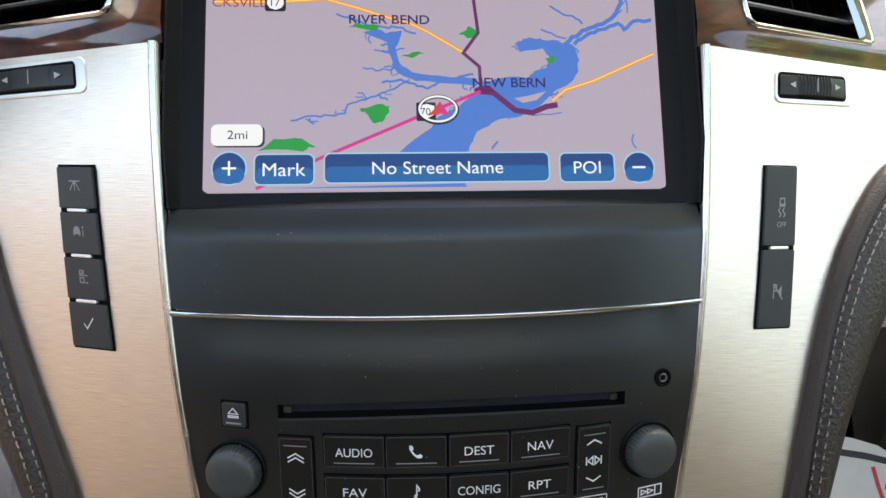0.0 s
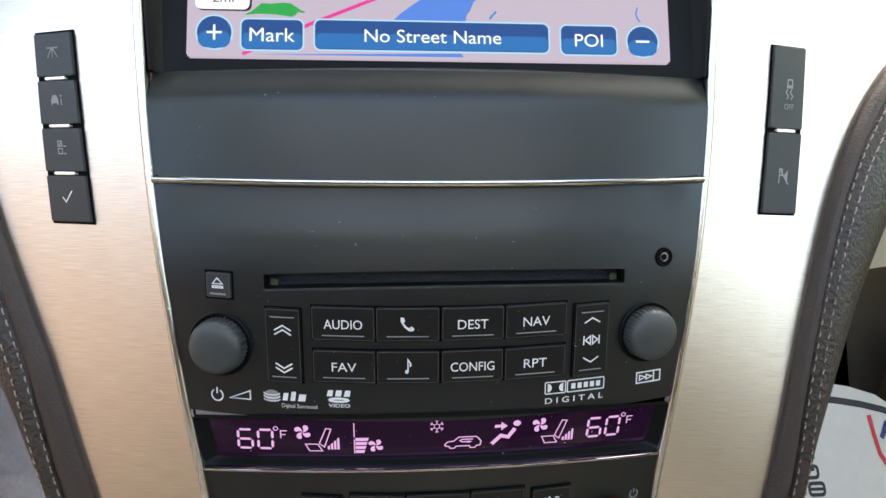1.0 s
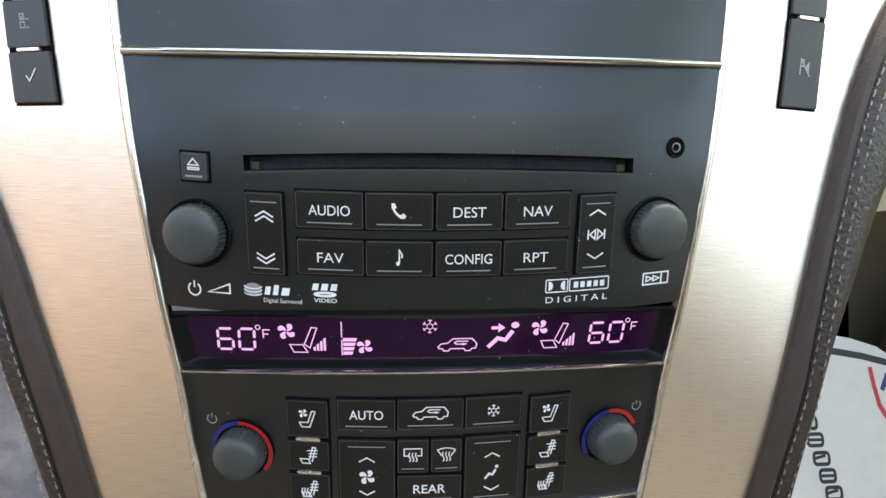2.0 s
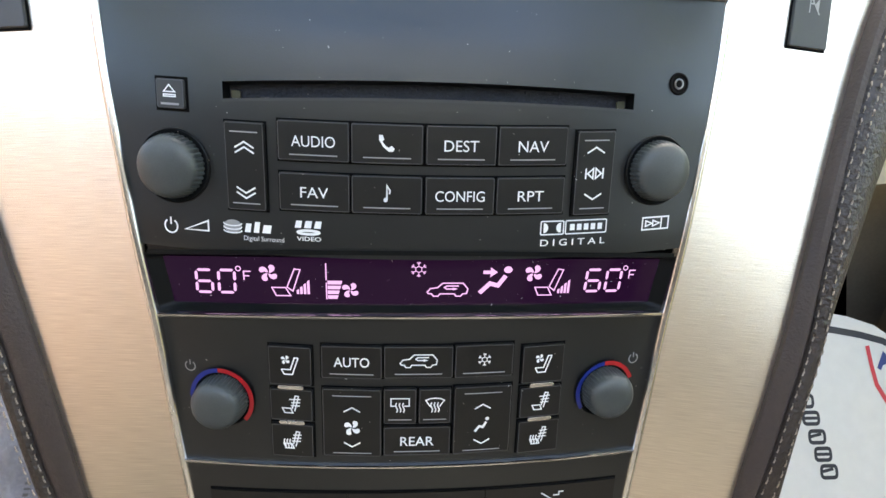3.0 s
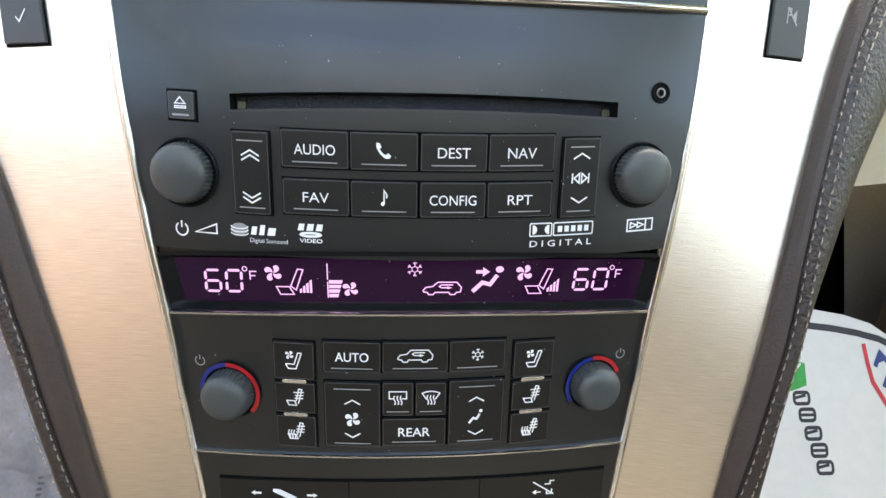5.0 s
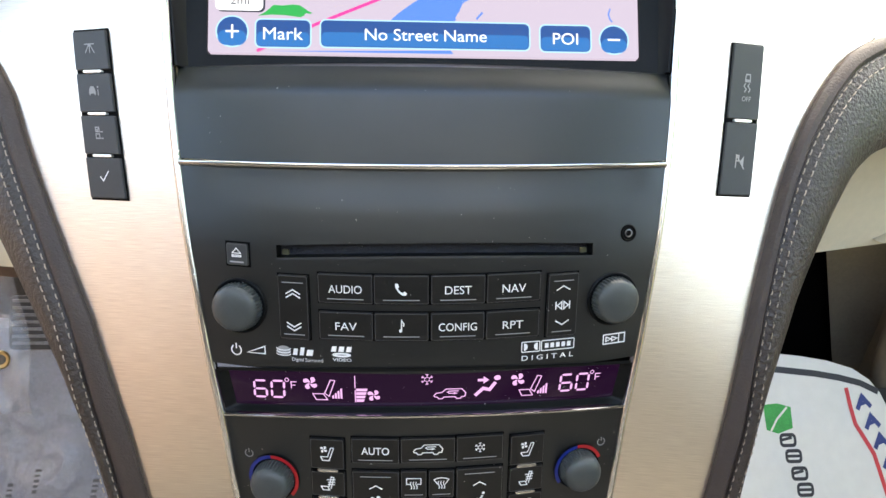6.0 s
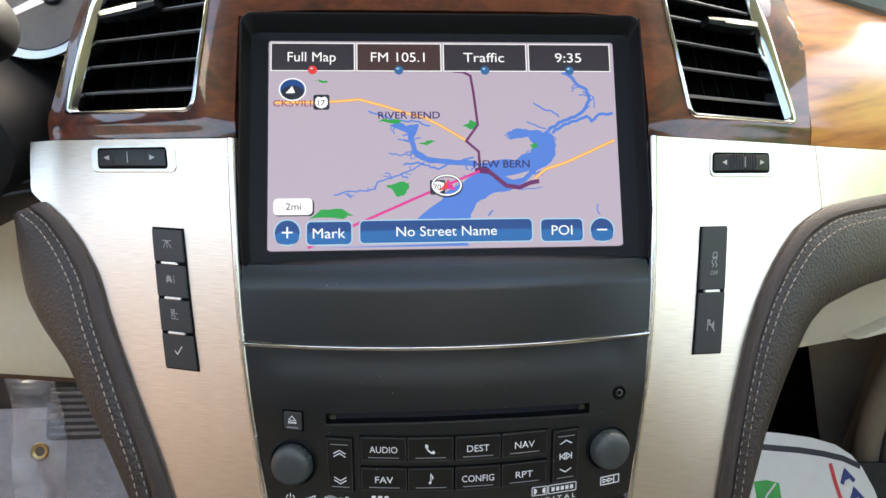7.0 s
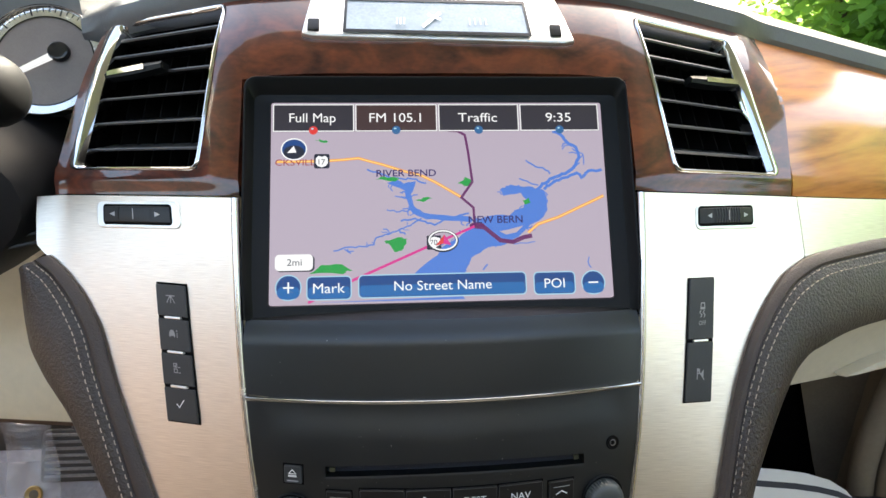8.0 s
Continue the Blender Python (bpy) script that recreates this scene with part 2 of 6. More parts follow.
arrow_paint = material("arrow_print", (0.42, 0.42, 0.42), 0.6)
grey_paint = material("grey_print", (0.28, 0.28, 0.28), 0.6)
# lighter grey that paints the highlight on the keys' bevels
highlight_paint = material("key_edge_highlight", (0.075, 0.075, 0.078), 0.4)
red_ring = material("red_print", (0.36, 0.012, 0.016), 0.3)
blue_ring = material("blue_print", (0.007, 0.018, 0.16), 0.3)
brown_leather = material("dark_brown_leather", (0.029, 0.0205, 0.0165), 0.40, vary=(30, 0.16), bump=(600, 0.75), wear=(60, 0.08), spec=0.55)
next(n for n in brown_leather.node_tree.nodes if n.type == "BUMP").inputs["Distance"].default_value = 0.0012
brown_welt = material("brown_leather_welt", (0.042, 0.030, 0.0255), 0.58, vary=(40, 0.12), bump=(900, 0.6))
thread = material("stitch_thread", (0.36, 0.30, 0.24), 0.7, vary=(900, 0.2))
beige = material("cashmere_plastic", (0.65, 0.585, 0.44), 0.5, vary=(14, 0.06), bump=(1300, 0.25))
kick_grey = material("kick_panel_plastic", (0.12, 0.108, 0.085), 0.7, vary=(30, 0.15), bump=(900, 0.3))
beige_dark = material("cashmere_carpet", (0.075, 0.067, 0.055), 0.9, vary=(60, 0.18), bump=(900, 0.8))
carpet = material("dark_carpet", (0.03, 0.028, 0.026), 0.95, vary=(120, 0.3), bump=(900, 0.9))
paper = material("paper_mat", (0.75, 0.74, 0.69), 0.65, vary=(9, 0.05), bump=(160, 0.25))
paper_black = material("paper_black_print", (0.03, 0.03, 0.035), 0.6)
paper_red = material("paper_red_print", (0.6, 0.05, 0.06), 0.6)
paper_blue = material("paper_blue_print", (0.03, 0.05, 0.2), 0.6)
paper_green = material("paper_green_print", (0.05, 0.36, 0.07), 0.6, vary=(60, 0.3))
shroud_plastic = material("shroud_plastic", (0.009, 0.009, 0.010), 0.55, vary=(40, 0.1), bump=(1500, 0.15), spec=0.2)
sill_brown = material("sill_trim_plastic", (0.17, 0.145, 0.105), 0.6, vary=(20, 0.12), bump=(900, 0.3))
steel_dark = material("pedal_rubber", (0.03, 0.03, 0.032), 0.45, bump=(1200, 0.2))
headliner = material("headliner_cloth", (0.52, 0.50, 0.47), 0.9, bump=(700, 0.4), vary=(20, 0.05))
dash_pad = material("dash_pad_vinyl", (0.075, 0.078, 0.084), 0.4, vary=(30, 0.1), bump=(1100, 0.3), spec=0.6)
gauge_face = material("gauge_face", (0.15, 0.13, 0.122), 0.4, vary=(70, 0.12))
clock_glass = material("clock_face_glass", (0.30, 0.36, 0.41), 0.12, 0.0, vary=(60, 0.2), coat=1.0)
brass = material("brass_eyelet", (0.42, 0.34, 0.18), 0.3, 1.0, vary=(300, 0.2))


def brushed():
    """Aluminium brushed from side to side."""
    m = bpy.data.materials.new("brushed_aluminium")
    m.use_nodes = True
    nt = m.node_tree
    b = nt.nodes["Principled BSDF"]
    tc, mp = nt.nodes.new("ShaderNodeTexCoord"), nt.nodes.new("ShaderNodeMapping")
    mp.inputs["Scale"].default_value = (85, 85, 4300)
    # the grain runs outward and slightly down on both cheeks
    parts, side, drop, join = (nt.nodes.new("ShaderNode" + k) for k in ("SeparateXYZ", "Math", "Math", "CombineXYZ"))
    side.operation, drop.operation = "ABSOLUTE", "MULTIPLY_ADD"
    drop.inputs[1].default_value = 0.14
    nt.links.new(tc.outputs["Object"], parts.inputs[0])
    nt.links.new(parts.outputs[0], side.inputs[0])
    nt.links.new(side.outputs[0], drop.inputs[0])
    nt.links.new(parts.outputs[2], drop.inputs[2])
    nt.links.new(parts.outputs[0], join.inputs[0])
    nt.links.new(drop.outputs[0], join.inputs[2])
    nt.links.new(join.outputs[0], mp.inputs["Vector"])
    n = nt.nodes.new("ShaderNodeTexNoise")
    n.inputs["Scale"].default_value, n.inputs["Detail"].default_value = 1.0, 5
    nt.links.new(mp.outputs[0], n.inputs["Vector"])
    ramp = nt.nodes.new("ShaderNodeValToRGB")
    ramp.color_ramp.elements[0].position, ramp.color_ramp.elements[0].color = 0.32, (0.73, 0.65, 0.555, 1)
    ramp.color_ramp.elements[1].position, ramp.color_ramp.elements[1].color = 0.68, (0.91, 0.83, 0.72, 1)
    nt.links.new(n.outputs["Fac"], ramp.inputs[0])
    nt.links.new(ramp.outputs[0], b.inputs["Base Color"])
    bp = nt.nodes.new("ShaderNodeBump")
    bp.inputs["Strength"].default_value, bp.inputs["Distance"].default_value = 0.34, 0.00025
    nt.links.new(n.outputs["Fac"], bp.inputs["Height"])
    nt.links.new(bp.outputs[0], b.inputs["Normal"])
    b.inputs["Metallic"].default_value, b.inputs["Roughness"].default_value = 1.0, 0.32
    b.inputs["Anisotropic"].default_value, b.inputs["Anisotropic Rotation"].default_value = 0.6, 0.25
    tan = nt.nodes.new("ShaderNodeCombineXYZ")
    tan.inputs[0].default_value = 1.0
    nt.links.new(tan.outputs[0], b.inputs["Tangent"])
    return m


def lacquered(name, dark, mid, light, scale, stretch=(1, 0.7, 2.2)):
    """Burled wood under clear lacquer."""
    m = bpy.data.materials.new(name)
    m.use_nodes = True
    nt = m.node_tree
    b = nt.nodes["Principled BSDF"]
    tc, mp = nt.nodes.new("ShaderNodeTexCoord"), nt.nodes.new("ShaderNodeMapping")
    mp.inputs["Scale"].default_value = stretch
    nt.links.new(tc.outputs["Object"], mp.inputs["Vector"])
    n = nt.nodes.new("ShaderNodeTexNoise")
    n.inputs["Scale"].default_value, n.inputs["Detail"].default_value, n.inputs["Distortion"].default_value = scale, 7, 1.6
    nt.links.new(mp.outputs[0], n.inputs["Vector"])
    w = nt.nodes.new("ShaderNodeTexNoise")
    w.inputs["Scale"].default_value, w.inputs["Detail"].default_value = scale * 9, 4
    nt.links.new(mp.outputs[0], w.inputs["Vector"])
    mix = nt.nodes.new("ShaderNodeMath")
    mix.operation = "MULTIPLY_ADD"
    mix.inputs[1].default_value = 0.28
    nt.links.new(w.outputs["Fac"], mix.inputs[0])
    nt.links.new(n.outputs["Fac"], mix.inputs[2])
    ramp = nt.nodes.new("ShaderNodeValToRGB")
    ramp.color_ramp.elements[0].position, ramp.color_ramp.elements[0].color = 0.42, (*dark, 1)
    ramp.color_ramp.elements[1].position, ramp.color_ramp.elements[1].color = 0.86, (*light, 1)
    ramp.color_ramp.elements.new(0.62).color = (*mid, 1)
    nt.links.new(mix.outputs[0], ramp.inputs[0])
    nt.links.new(ramp.outputs[0], b.inputs["Base Color"])
    b.inputs["Roughness"].default_value = 0.35
    b.inputs["Coat Weight"].default_value, b.inputs["Coat Roughness"].default_value = 1.0, 0.042
    b.inputs["Specular IOR Level"].default_value = 0.15
    return m


def clear_film():
    """Crumpled clear plastic sheeting."""
    m = bpy.data.materials.new("clear_film")
    m.use_nodes = True
    nt = m.node_tree
    b = nt.nodes["Principled BSDF"]
    b.inputs["Base Color"].default_value = (0.50, 0.52, 0.60, 1)
    b.inputs["Coat Weight"].default_value, b.inputs["Coat Roughness"].default_value = 1.0, 0.02
    b.inputs["Roughness"].default_value = 0.04
    b.inputs["Specular IOR Level"].default_value = 0.9
    b.inputs["Alpha"].default_value = 0.34
    tc, n, bp = nt.nodes.new("ShaderNodeTexCoord"), nt.nodes.new("ShaderNodeTexNoise"), nt.nodes.new("ShaderNodeBump")
    n.inputs["Scale"].default_value, n.inputs["Detail"].default_value, n.inputs["Distortion"].default_value = 21, 3, 0.7
    nt.links.new(tc.outputs["Object"], n.inputs["Vector"])
    bp.inputs["Strength"].default_value, bp.inputs["Distance"].default_value = 1.0, 0.042
    nt.links.new(n.outputs["Fac"], bp.inputs["Height"])
    nt.links.new(bp.outputs[0], b.inputs["Normal"])
    return m


aluminium = brushed()
burl = lacquered("dark_burl_wood", (0.022, 0.0052, 0.0034), (0.068, 0.0155, 0.0075), (0.14, 0.034, 0.013), 30)
olive_wood = lacquered("honey_burl_wood", (0.22, 0.062, 0.012), (0.40, 0.13, 0.026), (0.52, 0.20, 0.046), 15, (0.45, 0.45, 4.0))
olive_wood.node_tree.nodes["Principled BSDF"].inputs["Coat Roughness"].default_value = 0.11
film_sheet = clear_film()

G = GLOW
map_land = glowing("screen_land", srgb(176, 163, 182), G)
map_water = glowing("screen_water", srgb(74, 118, 206), G)
map_green = glowing("screen_park", srgb(28, 150, 58), G)
map_purple = glowing("screen_purple_road", srgb(98, 26, 92), G)
map_orange = glowing("screen_orange_road", srgb(236, 150, 40), G)
map_pale = glowing("screen_road_core", srgb(250, 214, 130), G)
map_pink = glowing("screen_pink_route", srgb(206, 40, 140), G)
map_name = glowing("screen_place_name", srgb(40, 12, 92), G)
map_redname = glowing("screen_red_name", srgb(150, 50, 60), G)
tab_dark = glowing("screen_tab", srgb(42, 34, 40), G)
tab_brown = glowing("screen_tab_chosen", srgb(62, 38, 32), G)
ui_blue = glowing("screen_button", srgb(22, 96, 166), G)
ui_deep = glowing("screen_button_shade", srgb(8, 60, 128), G)
ui_edge = glowing("screen_button_edge", srgb(160, 200, 226), G)
ui_white = glowing("screen_white", srgb(240, 240, 246), G)
ui_dark = glowing("screen_dark", srgb(20, 18, 34), G)
ui_red = glowing("screen_red", srgb(214, 50, 40), G)
ui_ball = glowing("screen_blue_ball", srgb(40, 96, 150), G)
lcd_ground = glowing("climate_display_ground", srgb(42, 12, 50), G * 0.34, (0.004, 0.002, 0.004), 0.1)
lcd_ground.node_tree.nodes["Principled BSDF"].inputs["Specular IOR Level"].default_value = 0.14
lcd_pink = glowing("climate_display_segments", srgb(230, 176, 234), G * 0.8)

# ---------------------------------------------------------------- icons: strokes ("s"), closed strokes ("c") and fills ("f") in a box of -1 to 1
def arc(cx, cz, r, a0, a1, n=10):
    return [(cx + r * math.cos(radians(a0 + (a1 - a0) * k / n)), cz + r * math.sin(radians(a0 + (a1 - a0) * k / n))) for k in range(n + 1)]


def fan_blades(cx, cz, r):
    out = []
    for k in range(4):
        a = radians(45 + 90 * k)
        c, s = math.cos(a), math.sin(a)
        blade = [(0.06, -0.05), (0.30, -0.20), (0.62, -0.24), (0.88, -0.10), (0.98, 0.18), (0.86, 0.42), (0.62, 0.50), (0.46, 0.36), (0.36, 0.14), (0.16, 0.05)]
        out.append(("f", [(cx + r * (p * c - q * s), cz + r * (p * s + q * c)) for p, q in blade]))
    return out


def flake():
    out = []
    for k in range(6):
        a = radians(30 + 60 * k)
        c, s = math.cos(a), math.sin(a)
        out.append(("s", [(0.42 * c, 0.42 * s), (c, s)]))
        for d in (-0.5, 0.5):
            out.append(("s", [(0.7 * c, 0.7 * s), (0.7 * c + 0.32 * math.cos(a + d * 1.6), 0.7 * s + 0.32 * math.sin(a + d * 1.6))]))
    return out + [("c", [(0.42 * math.cos(radians(30 + 60 * k)), 0.42 * math.sin(radians(30 + 60 * k))) for k in range(6)])]


def wavy(x, z0, z1, w=0.1):
    return [(x + w * math.sin(6.3 * k / 6), z0 + (z1 - z0) * k / 6) for k in range(7)]


SEAT = [("c", [(-0.95, -0.35), (-0.1, -0.35), (0.2, -0.95), (-0.7, -0.95)]), ("c", [(0.0, -0.3), (0.5, 1.0), (0.85, 0.95), (0.35, -0.6)])]
CAR = [("c", [(-1, -0.2), (-0.85, 0.12), (-0.5, 0.2), (-0.25, 0.62), (0.75, 0.62), (1.0, 0.1), (0.95, -0.35), (0.75, -0.38), (0.66, -0.6), (0.42, -0.6),
              (0.34, -0.38), (-0.38, -0.38), (-0.46, -0.6), (-0.7, -0.6), (-0.78, -0.38), (-0.95, -0.35)]),
       ("s", [(0.55, 0.36), (-0.05, 0.36), (-0.16, 0.22), (-0.05, 0.08), (0.3, 0.08)]), ("f", [(0.25, 0.22), (0.25, -0.06), (0.52, 0.08)])]
SITTER = [("f", circle(0.62, 0.78, 0.24, 12)), ("s", [(0.5, 0.36), (0.1, -0.35), (-0.35, -0.2), (-0.9, -0.9)])]
ICONS = {
    "up": [("s", [(-1, -0.4), (0, 0.4), (1, -0.4)])],
    "down": [("s", [(-1, 0.4), (0, -0.4), (1, 0.4)])],
    "up2": [("s", [(-1, -0.1), (0, 0.7), (1, -0.1)]), ("s", [(-1, -0.8), (0, 0), (1, -0.8)])],
    "down2": [("s", [(-1, 0.1), (0, -0.7), (1, 0.1)]), ("s", [(-1, 0.8), (0, 0), (1, 0.8)])],
    "phone": [("f", [(-1, 0.95), (-0.55, 0.9), (-0.35, 0.4), (-0.6, 0.15), (-0.1, -0.4), (0.25, -0.55), (0.55, -0.3), (0.95, -0.65), (0.75, -1), (0.2, -1), (-0.5, -0.45), (-1, 0.35)])],
    "note": [("s", [(0.0, -0.7), (0.0, 1.0), (0.55, 0.4), (0.45, 0.0)]), ("f", circle(-0.25, -0.72, 0.36, 12, 0.28))],
    "eject": [("c", [(-0.95, 0.0), (0.95, 0.0), (0, 1)]), ("c", [(-1, -0.7), (1, -0.7), (1, -0.42), (-1, -0.42)])],
    "skip": [("s", [(-1, 0.9), (-1, -0.9)]), ("c", [(-0.8, 0), (-0.15, 0.85), (-0.15, -0.85)]), ("c", [(0.8, 0), (0.15, 0.85), (0.15, -0.85)]), ("s", [(1, 0.9), (1, -0.9)])],
    "power": [("s", arc(0, -0.1, 0.85, 125, 415, 16)), ("s", [(0, 0.1), (0, 1.0)])],
    "ramp": [("c", [(-1, -0.6), (1, -0.6), (1, 0.7)])],
    "tune": [("c", [(-1, -0.55), (1, -0.55), (1, 0.55), (-1, 0.55)]), ("c", [(-0.75, 0.25), (-0.25, 0), (-0.75, -0.25)]), ("c", [(-0.2, 0.25), (0.3, 0), (-0.2, -0.25)]), ("s", [(0.45, 0.5), (0.45, -0.5)])],
    "snow": flake(),
    "car": CAR,
    "fan": fan_blades(0, 0, 1.0),
    "mode": SITTER,
    "mode_d": SITTER + [("f", [(-0.75, 0.72), (-0.35, 0.72), (-0.35, 0.95), (0.05, 0.6), (-0.35, 0.25), (-0.35, 0.48), (-0.75, 0.48)])],
    "cool_seat": [("s", [(-0.9, -0.45), (-0.6, -0.95), (0.25, -0.95), (0.9, 0.8)]), ("s", [(-0.9, -0.45), (0.05, -0.45), (0.5, 0.8), (0.9, 0.8)])] + fan_blades(-0.45, 0.55, 0.5),
    "warm_back": [("c", [(-0.95, -0.4), (-0.05, -0.4), (0.15, -0.9), (-0.7, -0.9)]), ("s", [(0.1, -0.45), (0.45, 0.95), (0.8, 0.9), (0.35, -0.7)]),
                  ("s", wavy(0.0, 0.55, 0.56)), ("s", [(0.1, 0.55), (1, 0.6)]), ("s", [(0.0, 0.2), (0.95, 0.25)]), ("s", [(-0.05, -0.12), (0.9, -0.1)])],
    "warm_seat": [("c", [(-0.95, -0.4), (-0.05, -0.4), (0.15, -0.9), (-0.7, -0.9)]), ("s", [(0.1, -0.45), (0.45, 0.95), (0.8, 0.9), (0.35, -0.7)]),
                  ("s", [(0.1, 0.55), (1, 0.6)]), ("s", [(0.0, 0.2), (0.95, 0.25)]), ("s", [(-0.05, -0.12), (0.9, -0.1)]),
                  ("s", wavy(-0.8, -0.95, 0.1)), ("s", wavy(-0.5, -0.95, 0.1)), ("s", wavy(-0.2, -0.95, 0.1))],
    "rear_glass": [("s", [(-0.45, -0.1), (-1, -0.1), (-1, 0.95), (1, 0.95), (1, -0.1), (0.45, -0.1)]), ("s", wavy(-0.38, -1, 0.35)), ("s", wavy(0, -1, 0.35)), ("s", wavy(0.38, -1, 0.35))],
    "front_glass": [("s", [(-0.5, -0.2), (-1, 0.7), (-0.55, 0.92), (0, 1), (0.55, 0.92), (1, 0.7), (0.5, -0.2)]), ("s", wavy(-0.36, -1, 0.4)), ("s", wavy(0, -1, 0.4)), ("s", wavy(0.36, -1, 0.4))],
    "seat_d": SEAT,
    "lamp": [("s", [(-1, 0.7), (1, 0.7)]), ("s", [(-0.2, 0.5), (-0.9, -0.7)]), ("s", [(0.2, 0.5), (0.9, -0.7)]), ("s", [(0, 0.4), (0, -0.7)]), ("f", [(-0.35, 0.7), (0.35, 0.7), (0.2, 0.3), (-0.2, 0.3)])],
    "info": [("f", [(-1, -0.3), (-0.9, 0.3), (-0.6, 0.75), (0.0, 0.75), (0.25, 0.3), (0.35, -0.3), (0.2, -0.75), (0.0, -0.4), (-0.65, -0.4), (-0.85, -0.75)]), ("s", [(0.8, -0.7), (0.8, 0.25)]), ("f", circle(0.8, 0.62, 0.16, 8))],
    "list": [("c", [(-0.6, 0.95), (0.1, 0.95), (0.1, 0.25), (-0.6, 0.25)]), ("c", [(-0.6, -0.1), (0.1, -0.1), (0.1, -0.8), (-0.6, -0.8)]), ("s", [(0.3, 0.25), (0.8, 0.25)]), ("s", [(0.3, -0.8), (0.8, -0.8)]), ("s", [(-0.45, 0.6), (-0.25, 0.4), (0.05, 0.9)])],
    "tick": [("s", [(-0.8, 0.0), (-0.3, -0.7), (0.9, 0.9)])],
    "skid": [("c", [(-0.4, 0.95), (0.4, 0.95), (0.5, 0.4), (-0.5, 0.4)]), ("s", [(-0.4, 0.1), (-0.7, -0.2), (-0.2, -0.5), (-0.5, -0.8)]), ("s", [(0.4, 0.1), (0.1, -0.2), (0.6, -0.5), (0.3, -0.8)]), ("s", [(-0.6, 0.25), (0.6, 0.25)])],
    "park": [("s", [(-0.8, -0.8), (-0.8, 0.8), (-0.3, 0.75), (-0.3, 0.1), (-0.8, 0.1)]), ("f", [(0.05, 0.1), (0.7, 0.7), (0.7, -0.6)]), ("s", [(-0.9, 0.9), (0.9, -0.9)])],
    "arrow_l": [("f", [(-1, 0), (-0.2, 0.7), (-0.2, 0.3), (1, 0.3), (1, -0.3), (-0.2, -0.3), (-0.2, -0.7)])],
    "arrow_r": [("f", [(1, 0), (0.2, -0.7), (0.2, -0.3), (-1, -0.3), (-1, 0.3), (0.2, 0.3), (0.2, 0.7)])],
    "pedal": [("f", [(-0.8, 1), (-0.3, 1), (1, -0.4), (1, -0.9), (0.3, -0.7), (-0.8, 0.5)])],
    "no_tow": [("s", [(-1, 0.9), (1, -0.9)]), ("s", [(0.1, 0.5), (0.6, 0.5), (0.6, 0.9), (1, 0.9)]), ("s", [(0.35, -0.2), (0.35, -0.8), (0.8, -0.8), (0.8, -0.2)]), ("s", [(-0.9, -0.5), (-0.2, -0.5)]), ("s", [(-0.65, -0.25), (-0.9, -0.5), (-0.65, -0.75)])],
}


def icon(at, which, cx, cz, sx, sz, w, h, bm=None):
    bm = bm or bmesh.new()
    for kind, pts in ICONS[which]:
        pts = [(cx + x * sx, cz + z * sz) for x, z in pts]
        if kind == "f":
            flat(at, pts, h, bm)
        else:
            ribbon(at, pts, w, h, kind == "c", bm)
    return bm


def key(parent, at, x0, x1, z0, z1, mat=None, r=0.7, h=1.5, gap=0.5, name="button", label=""):
    """A push key in its dark well, with a highlight painted round its top edge."""
    ob = part(name, block(at, rounded(x0, x1, z0, z1, r), -1.0, h, 0.35), mat or key_plastic, parent, label)
    part("well", patch(at, lambda s, t: (x0 - gap + (x1 - x0 + 2 * gap) * s, z0 - gap + (z1 - z0 + 2 * gap) * t), 8, 6, 0.14, -1.0), void_black, ob)
    part("edge_highlight", ribbon(at, rounded(x0 + 0.3, x1 - 0.3, z0 + 0.3, z1 - 0.3, r * 0.7), 0.16, h + 0.02, True), highlight_paint, ob)
    return ob


def bar_on(parent, at, x0, x1, z, h=1.6, w=0.38):
    part("tactile_bar", ribbon(at, [(x0, z), (x0 + 0.25 * (x1 - x0), z), (x1 - 0.25 * (x1 - x0), z), (x1, z)], w, h + 0.06), grey_paint, parent)


# ---------------------------------------------------------------- radio
radio = thing("car_radio", (0, -0.04, 1.14), "black car radio with keys, two round knobs and a disc slot", "radio")


def slot_mid(x):
    return 1191.7 + 0.0011 * (30 ** 2 - (x - 3) ** 2) * 0.55


SL0, SL1 = -60.3, 66.8


def under_strip(x, z, h=0.0):
    """The upper edge follows the bow of the chrome strip."""
    return RADIO(x, z + 2.2 * (1 - (x / 100) ** 2) * ease(1200, 1219, z), h)


bm = bmesh.new()
patch(RADIO, lambda s, t: (SL0 + (SL1 - SL0) * s, slot_mid(SL0 + (SL1 - SL0) * s) + 2.4 + (1219.0 + 2.2 * (1 - ((SL0 + (SL1 - SL0) * s) / 100) ** 2) - slot_mid(SL0 + (SL1 - SL0) * s) - 2.4) * t), 36, 16, bm=bm)
patch(RADIO, lambda s, t: (SL0 + (SL1 - SL0) * s, 1141.5 + (slot_mid(SL0 + (SL1 - SL0) * s) - 2.4 - 1141.5) * t), 36, 16, bm=bm)
patch(under_strip, lambda s, t: (-(half((1141.5 + 77.5 * t) * MM) / MM - 1.4) * (1 - s) + SL0 * s, 1141.5 + 77.5 * t), 10, 36, bm=bm)
patch(under_strip, lambda s, t: (SL1 * (1 - s) + (half((1141.5 + 77.5 * t) * MM) / MM - 1.4) * s, 1141.5 + 77.5 * t), 10, 36, bm=bm)
part("faceplate", bm, black_plastic, radio)
bm = bmesh.new()
